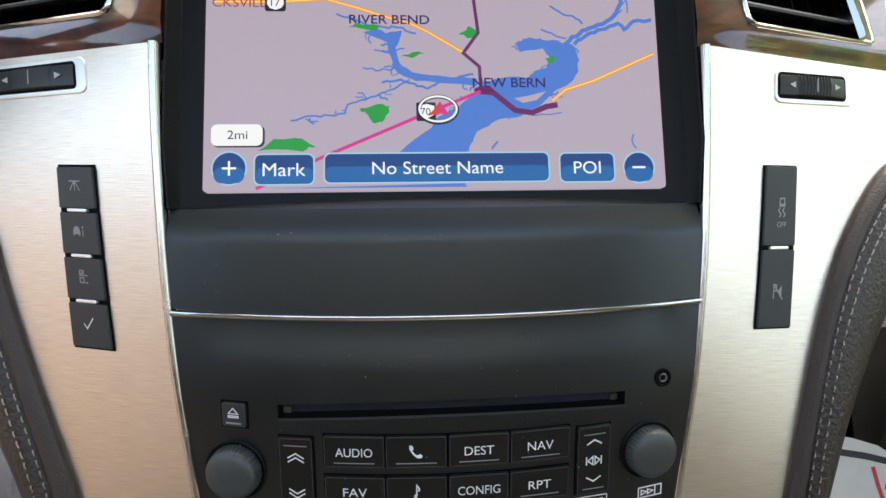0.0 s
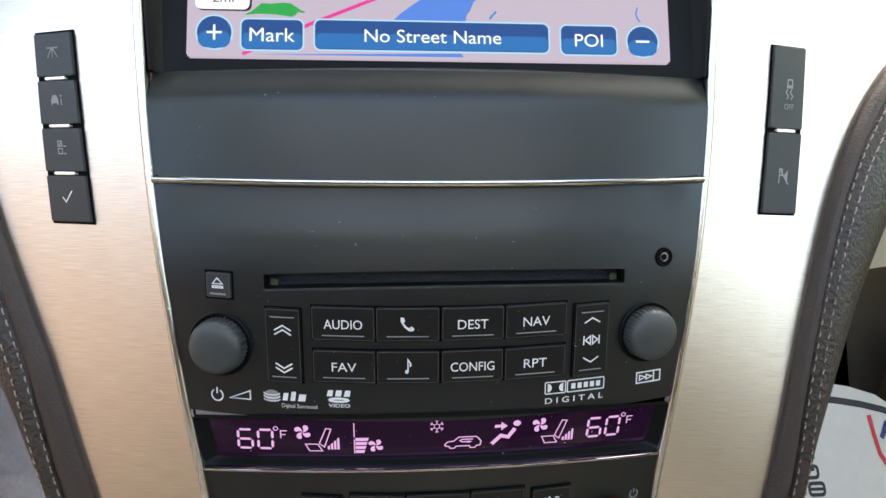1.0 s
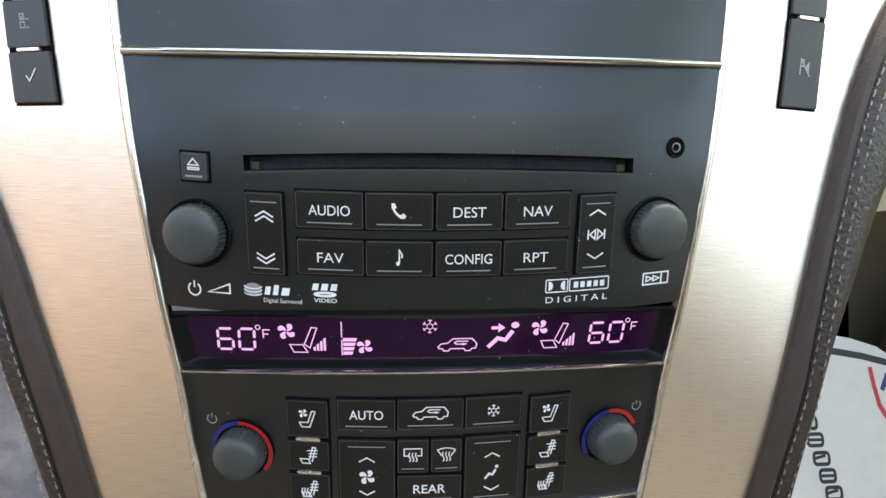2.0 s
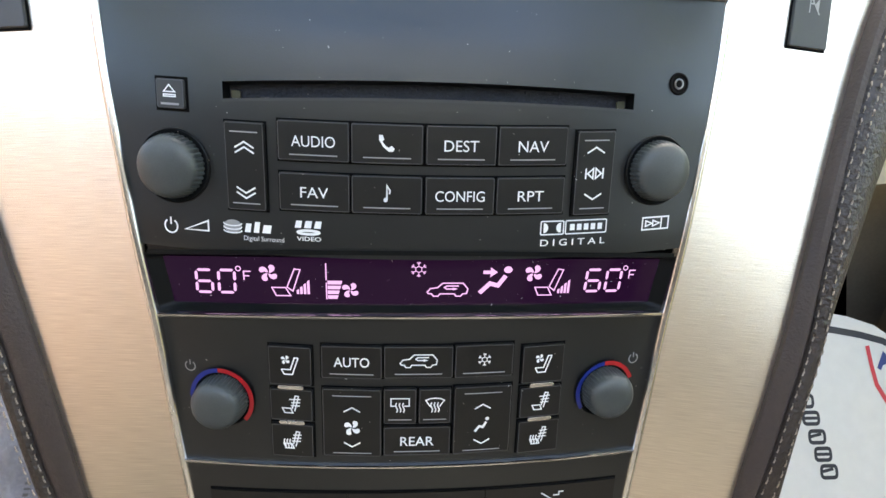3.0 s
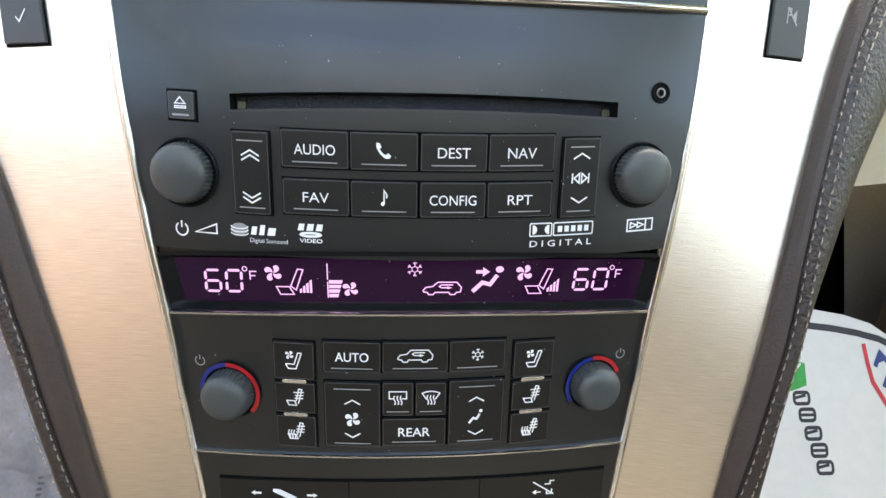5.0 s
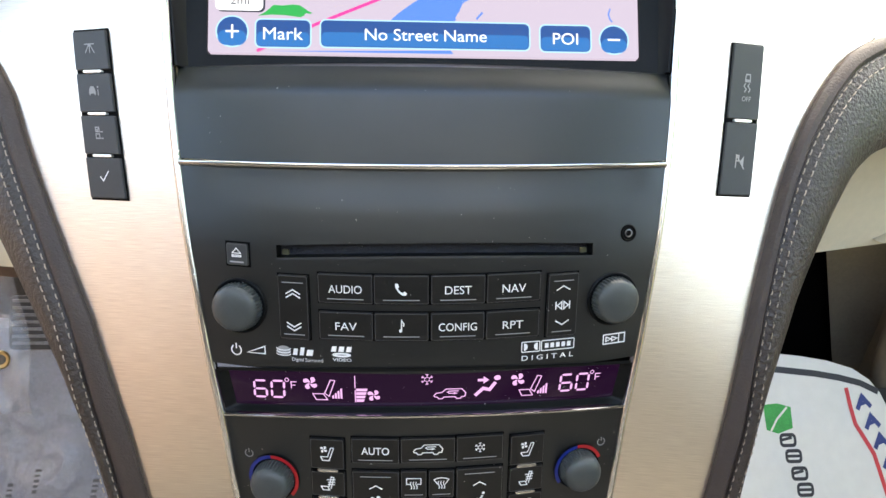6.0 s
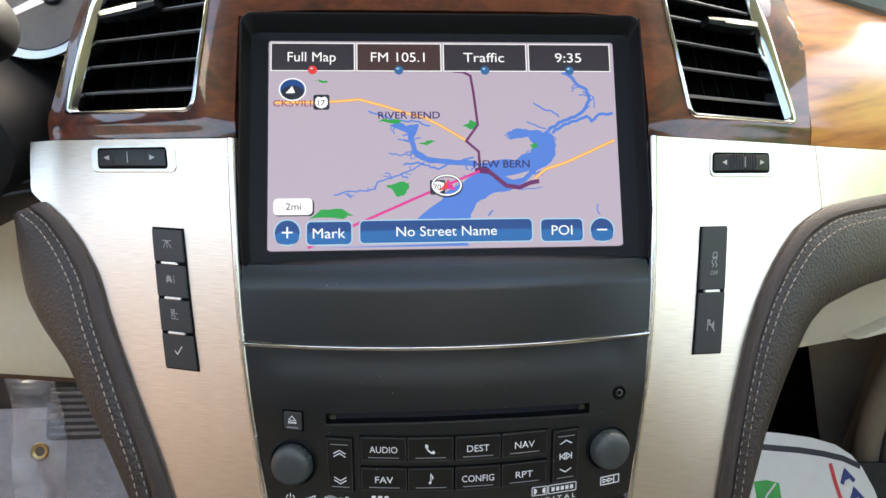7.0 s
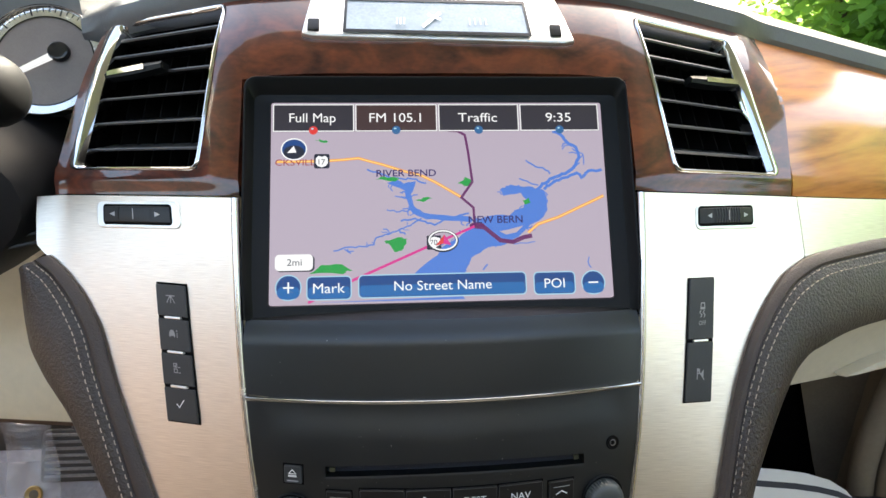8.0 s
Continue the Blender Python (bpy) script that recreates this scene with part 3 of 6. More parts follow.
for k in range(30):
    xa, xb = SL0 + (SL1 - SL0) * k / 30, SL0 + (SL1 - SL0) * (k + 1) / 30
    for e in (-1, 1):
        q = [RADIO(xa, slot_mid(xa) + 2.4 * e, 0), RADIO(xb, slot_mid(xb) + 2.4 * e, 0), RADIO(xb, slot_mid(xb) + 1.5 * e, -14), RADIO(xa, slot_mid(xa) + 1.5 * e, -14)]
        bm.faces.new([bm.verts.new(p) for p in (q if e < 0 else q[::-1])])
for x in (SL0, SL1):
    q = [RADIO(x, slot_mid(x) - 2.4, 0), RADIO(x, slot_mid(x) + 2.4, 0), RADIO(x, slot_mid(x) + 1.5, -14), RADIO(x, slot_mid(x) - 1.5, -14)]
    bm.faces.new([bm.verts.new(p) for p in q])
slot = part("disc_slot", bm, bezel_plastic, radio, "dark slot with a felt-lined mouth")
part("dust_brush", patch(RADIO, lambda s, t: (SL0 + (SL1 - SL0) * s, slot_mid(SL0 + (SL1 - SL0) * s) - 2 + 4 * t), 20, 2, -5), material("brush_felt", (0.004, 0.006, 0.013), 0.7, vary=(900, 0.9), bump=(1400, 0.8)), slot)
# lower lip drawn as a lighter grey line, its highlight in the colour
part("slot_lip_highlight", ribbon(RADIO, [(SL0 + (SL1 - SL0) * k / 30, slot_mid(SL0 + (SL1 - SL0) * k / 30) - 2.9) for k in range(31)], 0.8, 0.3), grey_key, slot)
for x in (SL0 + 2.2, SL1 - 2.2):
    part("guide_tab", block(RADIO, rounded(x - 1.3, x + 1.3, slot_mid(x) - 2.0, slot_mid(x) + 0.2, 0.3), -6, -4), material("guide_brass", (0.07, 0.068, 0.036), 0.5), slot, "small brass-coloured guide tab")

ej = key(radio, RADIO, -80.2, -71.6, 1183.6, 1191.9, grey_key, 0.7, 1.2, 0.75)
part("symbol", icon(RADIO, "eject", -76.0, 1188.3, 1.8, 1.9, 0.36, 1.3), white_paint, ej)
bar_on(ej, RADIO, -78.8, -73.2, 1184.9, 1.25, 0.6)

ROWS_OF_KEYS = ((1170.9, 1182.5, (("AUDIO", 13.1, 3.5), ("phone", 0, 0), ("DEST", 10.6, 3.6), ("NAV", 9.6, 3.6))),
                (1156.0, 1167.3, (("FAV", 8.5, 3.5), ("note", 0, 0), ("CONFIG", 15.4, 3.5), ("RPT", 8.4, 3.5))))
COLUMNS = ((-44.0, -22.5), (-22.0, -0.4), (0.5, 22.1), (22.7, 44.8))
for z0, z1, row in ROWS_OF_KEYS:
    for (x0, x1), (word, w, hgt) in zip(COLUMNS, row):
        ob = key(radio, RADIO, x0, x1, z0, z1)
        cx, cz = (x0 + x1) / 2, (z0 + z1) / 2 - 0.2
        if w:
            part("lettering", letters(RADIO, word, cx, cz + 0.2, w, hgt * 0.92, 1.64), white_paint, ob)
        else:
            part("symbol", icon(RADIO, word, cx, cz + 0.6, 2.4 if word == "phone" else 1.7, 2.5, 0.55, 1.64), white_paint, ob)
        bar_on(ob, RADIO, cx - 7.2, cx + 7.2, z0 + 1.8)
for x0, x1, marks in ((-60.0, -48.0, ("up2", "down2")), (48.0, 60.8, ("up", "skip", "down"))):
    ob = key(radio, RADIO, x0, x1, 1155.2, 1181.2, name="rocker_key")
    cx = (x0 + x1) / 2
    for m, dz in zip(marks, (5.8, -7.8) if len(marks) == 2 else (7.2, 0, -7.2)):
        part("symbol", icon(RADIO, m, cx, 1168.2 + dz, 2.9, 2.2 if m != "skip" else 1.8, 0.5, 1.66), white_paint, ob)
    bar_on(ob, RADIO, cx - 4.2, cx + 4.2, 1178.4)
    bar_on(ob, RADIO, cx - 4.2, cx + 4.2, 1157.3)


def knob(parent, at, cx, cz, r, h, ring=False):
    dome = ((1.0, 0.04), (0.99, 0.34), (0.968, 0.52), (0.925, 0.68), (0.85, 0.80), (0.74, 0.885), (0.60, 0.94), (0.42, 0.975), (0.22, 0.993), (0.03, 1.0))
    ob = part("knob", lathe(at, cx, cz, [(r * p, h * q) for p, q in dome], 160, flutes=(0, 1, 2)), rubber, parent, "charcoal rubber knob with a fluted skirt")
    part("collar", lathe(at, cx, cz, [(r * 1.17, -0.5), (r * 1.16, 0.5), (r * 1.12, 0.8), (r * 1.08, 0.4), (r * 0.9, 0.1)], 48), bezel_plastic, ob)
    return ob


knob(radio, RADIO, -76.8, 1166.8, 10.0, 7.2)
knob(radio, RADIO, 77.2, 1168.2, 10.0, 7.2)
jack = part("headphone_jack", lathe(RADIO, 82.4, 1194.9, [(3.6, 0.05), (3.4, 0.55), (3.0, 0.6), (2.6, 0.2), (0.2, 0.18)], 28), void_black, radio)
part("sleeve", lathe(RADIO, 82.4, 1194.9, [(1.75, 0.15), (1.65, 0.45), (1.35, 0.5), (1.15, 0.25)], 24), jack_metal, jack, "thin metal sleeve")
part("contact", lathe(RADIO, 82.4, 1194.9, [(1.2, 0.2), (1.1, 0.34), (0.1, 0.35)], 20), void_black, jack)
for which, cx, cz, sx, sz in (("power", -79.2, 1148.6, 2.4, 2.5), ("ramp", -70.8, 1149.2, 3.7, 2.4), ("tune", 79.0, 1151.0, 4.9, 3.6)):
    part("printed_mark", icon(RADIO, which, cx, cz, sx, sz, 0.5, 0.25), white_paint, radio)
# makers' marks as plain shapes, with their plain words
bm = flat(RADIO, circle(-59.3, 1149.9, 2.9, 18, 2.0), 0.25)
part("printed_mark", bm, grey_paint, radio)
bm = bmesh.new()
for k in range(3):
    ribbon(RADIO, [(-59.3 + 2.9 * math.cos(radians(a)), 1148.7 + 1.1 * k + 0.9 * math.sin(radians(a))) for a in range(180, 361, 20)], 0.35, 0.3, bm=bm)
for x0, x1, z1 in ((-55.6, -53.3, 1151.0), (-52.8, -50.6, 1151.6), (-50.1, -47.0, 1150.8)):
    flat(RADIO, [(x0, 1148.3), (x1 - 0.5, 1148.3), (x1, z1), (x0 + 0.6, z1)], 0.25, bm)
part("printed_mark", bm, white_paint, radio)
part("lettering", letters(RADIO, "Digital Surround", -49.6, 1146.5, 12.6, 1.45, 0.25, -0.004), white_paint, radio)
bm = bmesh.new()
for x0, x1 in ((-39.9, -37.5), (-37.0, -34.4), (-33.9, -31.4)):
    flat(RADIO, [(x0, 1150.6), (x1 - 0.4, 1150.6), (x1, 1152.8), (x0 + 0.6, 1152.8)], 0.25, bm)
ribbon(RADIO, circle(-35.6, 1149.3, 3.3, 20, 0.55), 0.8, 0.25, True, bm)
part("printed_mark", bm, white_paint, radio)
part("lettering", letters(RADIO, "VIDEO", -35.5, 1147.3, 7.6, 1.3, 0.25, 0.01), white_paint, radio)
bm = ribbon(RADIO, rounded(38.2, 45.9, 1149.2, 1153.4, 0.3, 1), 0.4, 0.25, True)
flat(RADIO, [(39.1, 1149.8)] + arc(39.1, 1151.3, 1.6, -80, 80, 8) + [(39.1, 1152.8)], 0.25, bm)
flat(RADIO, [(45.0, 1149.8), (45.0, 1152.8)] + arc(45.0, 1151.3, 1.6, 100, 260, 8), 0.25, bm)
ribbon(RADIO, rounded(46.6, 60.8, 1149.2, 1153.4, 0.3, 1), 0.4, 0.25, True, bm)
for k in range(5):
    flat(RADIO, [(48.1 + k * 2.4, 1150.3), (49.7 + k * 2.4, 1150.3), (49.7 + k * 2.4, 1152.3), (48.1 + k * 2.4, 1152.3)], 0.25, bm)
part("printed_mark", bm, white_paint, radio)
part("lettering", letters(RADIO, "D I G I T A L", 49.5, 1146.6, 22.4, 2.1, 0.25, 0.006), white_paint, radio)

# ---------------------------------------------------------------- climate control
def bowed(z0, b0, z1, b1, s, t):
    """A band whose lower and upper edges bow upward."""
    z = z0 + (z1 - z0) * t
    x = (2 * s - 1) * (half(z * MM) / MM - 1.4)
    return x, z + (b0 + (b1 - b0) * t) * (1 - (x / 88) ** 2)


climate = thing("climate_control", (0, -0.06, 1.07), "black climate control panel with a purple display, keys and two knobs", "climate control")
part("faceplate", patch(FACE, lambda s, t: bowed(1063.4, 2.8, 1117.0, 4.6, s, t), 36, 20), black_plastic, climate)
# the display lies sunk behind a sloping frame
DSP = surface(lambda x, z: face_y(x, z) + 0.0042)


def dz_at(x, z):
    """The display bows upward in its middle."""
    return z + 4.6 * (1 - (x / 88) ** 2)


def DISP(x, z, h=0.0):
    return DSP(x * 1.025, dz_at(x, z) - 2.2, h)


part("display_frame", patch(lambda x, z, h: FACE(x, dz_at(x, z), -4.6 * ease(0, 1, min((z - 1117.0) / 3.2, (1138.6 - z) / 2.4, (half(z * MM) / MM - 1.6 - abs(x)) / 5.0, 1))),
     lambda s, t: ((2 * s - 1) * (half((1117.0 + 21.6 * t) * MM) / MM - 1.6), 1117.0 + 21.6 * t), 44, 26), bezel_plastic, climate)
display = part("display_glass", patch(DISP, lambda s, t: ((2 * s - 1) * 84.0, 1121.2 + 16.6 * t), 30, 4, 0.5), lcd_ground, climate, "dark purple lit display glass")
part("top_ridge", ribbon(lambda x, z, h: FACE(x, dz_at(x, z), h), [(-88.0 + 176.0 * k / 30, 1139.2) for k in range(31)], 1.5, 0.5), bezel_plastic, climate)


def digit(bm, cx, cz, w, hgt, on):
    t, g = 0.95, 0.16
    x0, x1, z0, zm, z1 = cx - w / 2, cx + w / 2, cz - hgt / 2, cz, cz + hgt / 2
    segs = {"a": ((x0, z1), (x1, z1)), "d": ((x0, z0), (x1, z0)), "g": ((x0, zm), (x1, zm)), "f": ((x0, zm), (x0, z1)), "e": ((x0, z0), (x0, zm)), "b": ((x1, zm), (x1, z1)), "c": ((x1, z0), (x1, zm))}
    for s in on:
        (xa, za), (xb, zb) = segs[s]
        ux, uz = (g * 2, 0) if za == zb else (0, g * 2)
        if za == zb:
            pts = [(xa + ux, za), (xa + ux + t / 2, za - t / 2), (xb - ux - t / 2, za - t / 2), (xb - ux, za), (xb - ux - t / 2, za + t / 2), (xa + ux + t / 2, za + t / 2)]
        else:
            pts = [(xa, za + uz), (xa + t / 2, za + uz + t / 2), (xa + t / 2, zb - uz - t / 2), (xa, zb - uz), (xa - t / 2, zb - uz - t / 2), (xa - t / 2, za + uz + t / 2)]
        flat(DISP, [(x + (z - z0) * 0.04, z) for x, z in pts], 0.62, bm)


for cx in (-66.4, 61.6):
    bm = bmesh.new()
    base = 1129.2 if cx < 0 else 1130.0
    for dx, lit_segments in ((-3.4, "acdefg"), (4.0, "abcdef")):
        for one in lit_segments:
            seg = bmesh.new()
            digit(seg, cx + dx, base, 5.2, 8.0, one)
            part("digit_segment", seg, lcd_pink, display, "lit pink segment of a temperature digit")
    ribbon(DISP, circle(cx + 8.2, base + 4.6, 0.8, 12), 0.35, 0.62, True, bm)
    ribbon(DISP, [(cx + 9.9, base + 0.6), (cx + 9.9, base + 3.7), (cx + 12.2, base + 3.7)], 0.45, 0.62, False, bm)
    ribbon(DISP, [(cx + 9.9, base + 2.1), (cx + 11.7, base + 2.1)], 0.45, 0.62, False, bm)
    part("degree_mark", bm, lcd_pink, display)
for cx in (-43.0, 42.6):
    base = 1129.2 if cx < 0 else 1129.6
    bm = icon(DISP, "fan", cx - 5.6, base + 3.2, 3.2, 3.2, 0.4, 0.62)
    icon(DISP, "seat_d", cx + 0.2, base - 0.2, 5.2, 4.9, 0.42, 0.62, bm)
    for k in range(4):
        x = cx + 3.2 + k * 1.15
        flat(DISP, [(x, base - 4.2), (x + 0.8, base - 4.2), (x + 0.8, base - 2.4 + k * 1.1), (x, base - 2.9 + k * 1.1)], 0.62, bm)
    part("seat_symbol", bm, lcd_pink, display)
bm = icon(DISP, "fan", -22.6, 1126.6, 2.9, 2.9, 0.4, 0.62)
ribbon(DISP, [(-30.2, 1123.2), (-30.2, 1136.0)], 0.4, 0.62, False, bm)
for k in range(4):
    z = 1123.4 + k * 1.75
    flat(DISP, [(-29.8, z), (-26.8 + k * 0.45, z), (-26.4 + k * 0.45, z + 1.3), (-29.8, z + 1.3)], 0.62, bm)
part("fan_symbol", bm, lcd_pink, display)
part("snowflake_symbol", icon(DISP, "snow", -0.8, 1134.1, 2.6, 2.6, 0.27, 0.62), lcd_pink, display)
part("car_symbol", icon(DISP, "car", 8.7, 1126.9, 6.6, 3.9, 0.45, 0.62), lcd_pink, display)
part("airflow_symbol", icon(DISP, "mode_d", 24.6, 1130.2, 6.0, 5.0, 1.5, 0.62), lcd_pink, display)

for cx, mirror in ((-67.3, 1), (67.3, -1)):
    ob = knob(climate, FACE, cx, 1088.8 if cx < 0 else 1090.4, 9.1, 9.4)
    for a0, a1, mt in ((10, 95, red_ring), (95, 190, blue_ring)) if mirror > 0 else ((20, 95, red_ring), (95, 215, blue_ring)):
        if mirror > 0 and mt is red_ring:
            a0 = -42
        part("colour_ring", ribbon(FACE, arc(cx, 1088.9 if cx < 0 else 1090.4, 10.3, a0, a1, 24), 1.5, 1.1), mt, ob)
    part("printed_mark", icon(FACE, "power", cx * 1.16, 1099.6 if cx < 0 else 1101.0, 2.0, 2.0, 0.4, 0.25), grey_paint, climate)

for x0, x1 in ((-50.5, -36.1), (35.4, 50.4)):
    for (z0, z1), mark in zip(((1096.2, 1110.0), (1083.2, 1094.6), (1069.6, 1081.8)), ("cool_seat", "warm_back", "warm_seat")):
        ob = key(climate, FACE, x0, x1, z0, z1)
        part("symbol", icon(FACE, mark, (x0 + x1) / 2, (z0 + z1) / 2 + 0.3, 3.2, 3.4, 0.42, 1.64), white_paint, ob)
    for z in (1095.4, 1082.5):
        part("indicator_lamp", block(FACE, rounded((x0 + x1) / 2 - 4.4, (x0 + x1) / 2 + 4.4, z - 0.75, z + 0.75, 0.7), 0, 1.9, 0.3), satin_chrome, climate, "thin pale indicator lens")
for x0, x1, z0, z1, mark, sx, sz in ((-32.9, -12.6, 1099.4, 1111.0, "AUTO", 11.8, 3.7), (-12.0, 11.3, 1099.7, 1111.2, "car", 6.2, 3.7), (11.9, 32.1, 1099.6, 1111.4, "snow", 2.3, 2.3),
                                     (-32.8, -12.8, 1070.6, 1095.6, "fan", 3.0, 3.0), (-12.0, -0.9, 1083.0, 1095.9, "rear_glass", 3.1, 2.6), (0.0, 11.0, 1083.0, 1095.8, "front_glass", 3.2, 2.6),
                                     (-12.0, 11.1, 1071.0, 1081.8, "REAR", 11.6, 3.7), (12.1, 32.3, 1071.0, 1096.2, "mode", 2.8, 2.8)):
    ob = key(climate, FACE, x0, x1, z0, z1)
    cx, cz = (x0 + x1) / 2, (z0 + z1) / 2
    if mark.isupper():
        part("lettering", letters(FACE, mark, cx, cz + 0.2, sx, sz * 0.92, 1.64, 0.006), white_paint, ob)
    else:
        part("symbol", icon(FACE, mark, cx, cz + (0.6 if z1 - z0 < 20 else -1.6), sx, sz, 0.85 if mark == "mode" else 0.3 if mark == "snow" else 0.42, 1.64), white_paint, ob)
    if z1 - z0 > 20:
        part("symbol", icon(FACE, "up", cx, z1 - 7.4, 2.8, 2.0, 0.5, 1.64), white_paint, ob)
        part("symbol", icon(FACE, "down", cx, z0 + 4.6, 2.8, 2.0, 0.5, 1.64), white_paint, ob)
        bar_on(ob, FACE, cx - 6.6, cx + 6.6, z1 - 2.4)
        bar_on(ob, FACE, cx - 6.6, cx + 6.6, z0 + 1.4)
    else:
        wd = min((x1 - x0) * 0.36, 8.0)
        bar_on(ob, FACE, cx - wd, cx + wd, z0 + 1.7)

# ---------------------------------------------------------------- lower switch panel
lower = thing("pedal_switch_panel", (0, -0.07, 1.0), "black switch panel with three wide flat keys", "switch panel")
part("faceplate", patch(FACE, lambda s, t: bowed(985, 0, 1063.0, 2.8, s, t), 36, 24), black_plastic, lower)


def LOW(x, z, h=0.0):
    return FACE(x, z + 3.0 * (1 - (x / 75) ** 2), h)


for x0, x1 in ((-74.0, -24.9), (-24.6, 24.8), (25.1, 76.0)):
    ob = part("button", patch(LOW, lambda s, t: (x0 + (x1 - x0) * s, 1030.0 + 22.6 * t), 16, 6, 0.9, -1.0), key_plastic, lower)
    part("well", patch(LOW, lambda s, t: (x0 - 0.4 + (x1 - x0 + 0.8) * s, 1029.5 + 23.9 * t), 12, 4, 0.14, -1.0), void_black, ob)
    if x0 < -50:
        bm = icon(LOW, "pedal", -49.5, 1046.6, 5.0, 2.4, 0.4, 0.95)
        icon(LOW, "arrow_l", -60.0, 1047.0, 2.0, 1.5, 0.4, 0.95, bm)
        icon(LOW, "arrow_r", -38.6, 1046.6, 2.0, 1.5, 0.4, 0.95, bm)
        part("symbol", bm, white_paint, ob)
    elif x0 > 0:
        part("symbol", icon(LOW, "no_tow", 50.6, 1046.6, 4.4, 3.4, 0.55, 0.95), white_paint, ob)

# ---------------------------------------------------------------- the lid between screen and radio
lid = thing("storage_lid", (0, -0.02, 1.22), "plain matt black storage lid under the screen", "lid")


def lid_way(s, t):
    x = (2 * s - 1) * (half((1221.8 + 33 * t) * MM) / MM - 1.6)
    return x, 1221.8 + 0.4 * (1 - (x / 100) ** 2) * 2 + 33.6 * t + 2.4 * t * (1 - (x / 100) ** 2)


def lid_roll(x, z):
    """The lid rolls back along its upper edge."""
    return 4.4 * ease(-11, 3, z - 1255.4 - 3.2 * (1 - (x / 100) ** 2))


part("panel", patch(lambda x, z, h: FACE(x, z, h + 0.2 - lid_roll(x, z)), lid_way, 40, 30), black_plastic, lid)


def shelf_at(x, t, h=0.0):
    """From the lid's upper edge straight back to the foot of the screen."""
    z = lid_way((x / 100.2 + 1) / 2, 1)[1]
    p = FACE(x, z, 0.2 - lid_roll(x, z))
    return Vector((p.x, p.y + (0.006 - p.y) * t, p.z - 0.0012 * t))


part("shelf_edge", patch(shelf_at, lambda s, t: ((2 * s - 1) * 100.2, t), 30, 4), black_plastic, lid)

# ---------------------------------------------------------------- chrome strips and side rails
for i, (z, bow, w, h, e) in enumerate(((1220.3, 2.0, 2.3, 1.7, 1.6), (1116.9, 4.6, 2.0, 1.4, 1.4), (1063.2, 2.8, 1.8, 1.4, 1.2))):
    bm = bmesh.new()
    m = half(z * MM) / MM - e
    rows = []
    for k in range(49):
        x = -m + 2 * m * k / 48
        zz = z + bow * (1 - (x / m) ** 2)
        rows.append([bm.verts.new(FACE(x, zz + q * w / 2, hh)) for q, hh in ((-1, -0.8), (-1, h * 0.3), (-0.92, h * 0.5), (-0.7, h * 0.74), (-0.15, h * 0.98), (0.3, h * 1.06), (0.72, h * 0.98), (0.93, h * 0.7), (1, h * 0.2), (1, -0.8))])
    for a, b in zip(rows, rows[1:]):
        for q in range(len(a) - 1):
            bm.faces.new((a[q], b[q], b[q + 1], a[q + 1]))
    solo("trim", bm, chrome, "thin bowed bright chrome strip across the centre stack", "trim", "chrome strips of the centre stack", "structure")

rest = lambda z: 0.4 * (1 - ease(1232, 1292, z))
for side in (-1, 1):
    bm, rows = bmesh.new(), []
    for k in range(71):
        z = 985 + (1311 - 985) * k / 70
        x = half(z * MM) / MM
        y0 = FACE(side * x, z, 0).y if z < 1290 else None
        row = []
        for q, hh in ((-1.6, -3.0), (-1.5, 0.5), (-0.9, 1.3), (0, 1.6), (0.9, 1.3), (1.6, 0.5), (1.9, -2.0)):
            base = Vector((side * x * MM, alu_y(side * x * MM, z * MM) * (1 - rest(z)) + face_y(x * MM, z * MM) * rest(z), z * MM))
            row.append(bm.verts.new(base + Vector((side * q * MM, -hh * MM * 0.93, hh * MM * 0.35))))
        rows.append(row)
    for a, b in zip(rows, rows[1:]):
        for q in range(6):
            f = (a[q], a[q + 1], b[q + 1], b[q])
            bm.faces.new(f if side > 0 else f[::-1])
    solo("trim", bm, satin_chrome, "slim satin chrome rail down the edge of the centre stack", "trim", "side rails of the centre stack", "structure")

# ---------------------------------------------------------------- navigation display
nav = thing("navigation_display", (0, 0.0, 1.25), "lit navigation screen with a road map in a deep black bezel", "car display")
U, V = 175.4, 105.0


def frame_of(at, outer, inner, h_out, h_in, bm=None):
    bm = bm or bmesh.new()
    a = [bm.verts.new(at(x, z, h_out)) for x, z in outer]
    b = [bm.verts.new(at(x, z, h_in)) for x, z in inner]
    n = len(a)
    for k in range(n):
        bm.faces.new((a[k], a[(k + 1) % n], b[(k + 1) % n], b[k]))
    return bm


# wide bezel: a flat border, then side and upper walls that flare towards the wood; its foot stands behind the lid
def arch(x0, x1, z0, z1, r, n=6):
    """An open outline: up the left side, over the top with round corners, down the right side."""
    left = [(x0 + r - r * math.cos(radians(90 * k / n)), z1 - r + r * math.sin(radians(90 * k / n))) for k in range(n + 1)]
    right = [(x0 + x1 - x, z) for x, z in left[::-1]]
    return [(x0, z0 + (z1 - r - z0) * k / 5) for k in range(5)] + left + right + [(x1, z1 - r + (z0 - z1 + r) * k / 5) for k in range(1, 6)]


def wall_strip(bm, rims):
    """Walls between outlines of (points, height)."""
    rows = [[bm.verts.new(SCREEN(x + (1.2 if x < U / 2 else -1.2) * (z < 0), z, h * 0.55 if z < 0 < h else h)) for x, z in pts] for pts, h in rims]
    for a, b in zip(rows, rows[1:]):
        for k in range(len(a) - 1):
            bm.faces.new((a[k], b[k], b[k + 1], a[k + 1]))


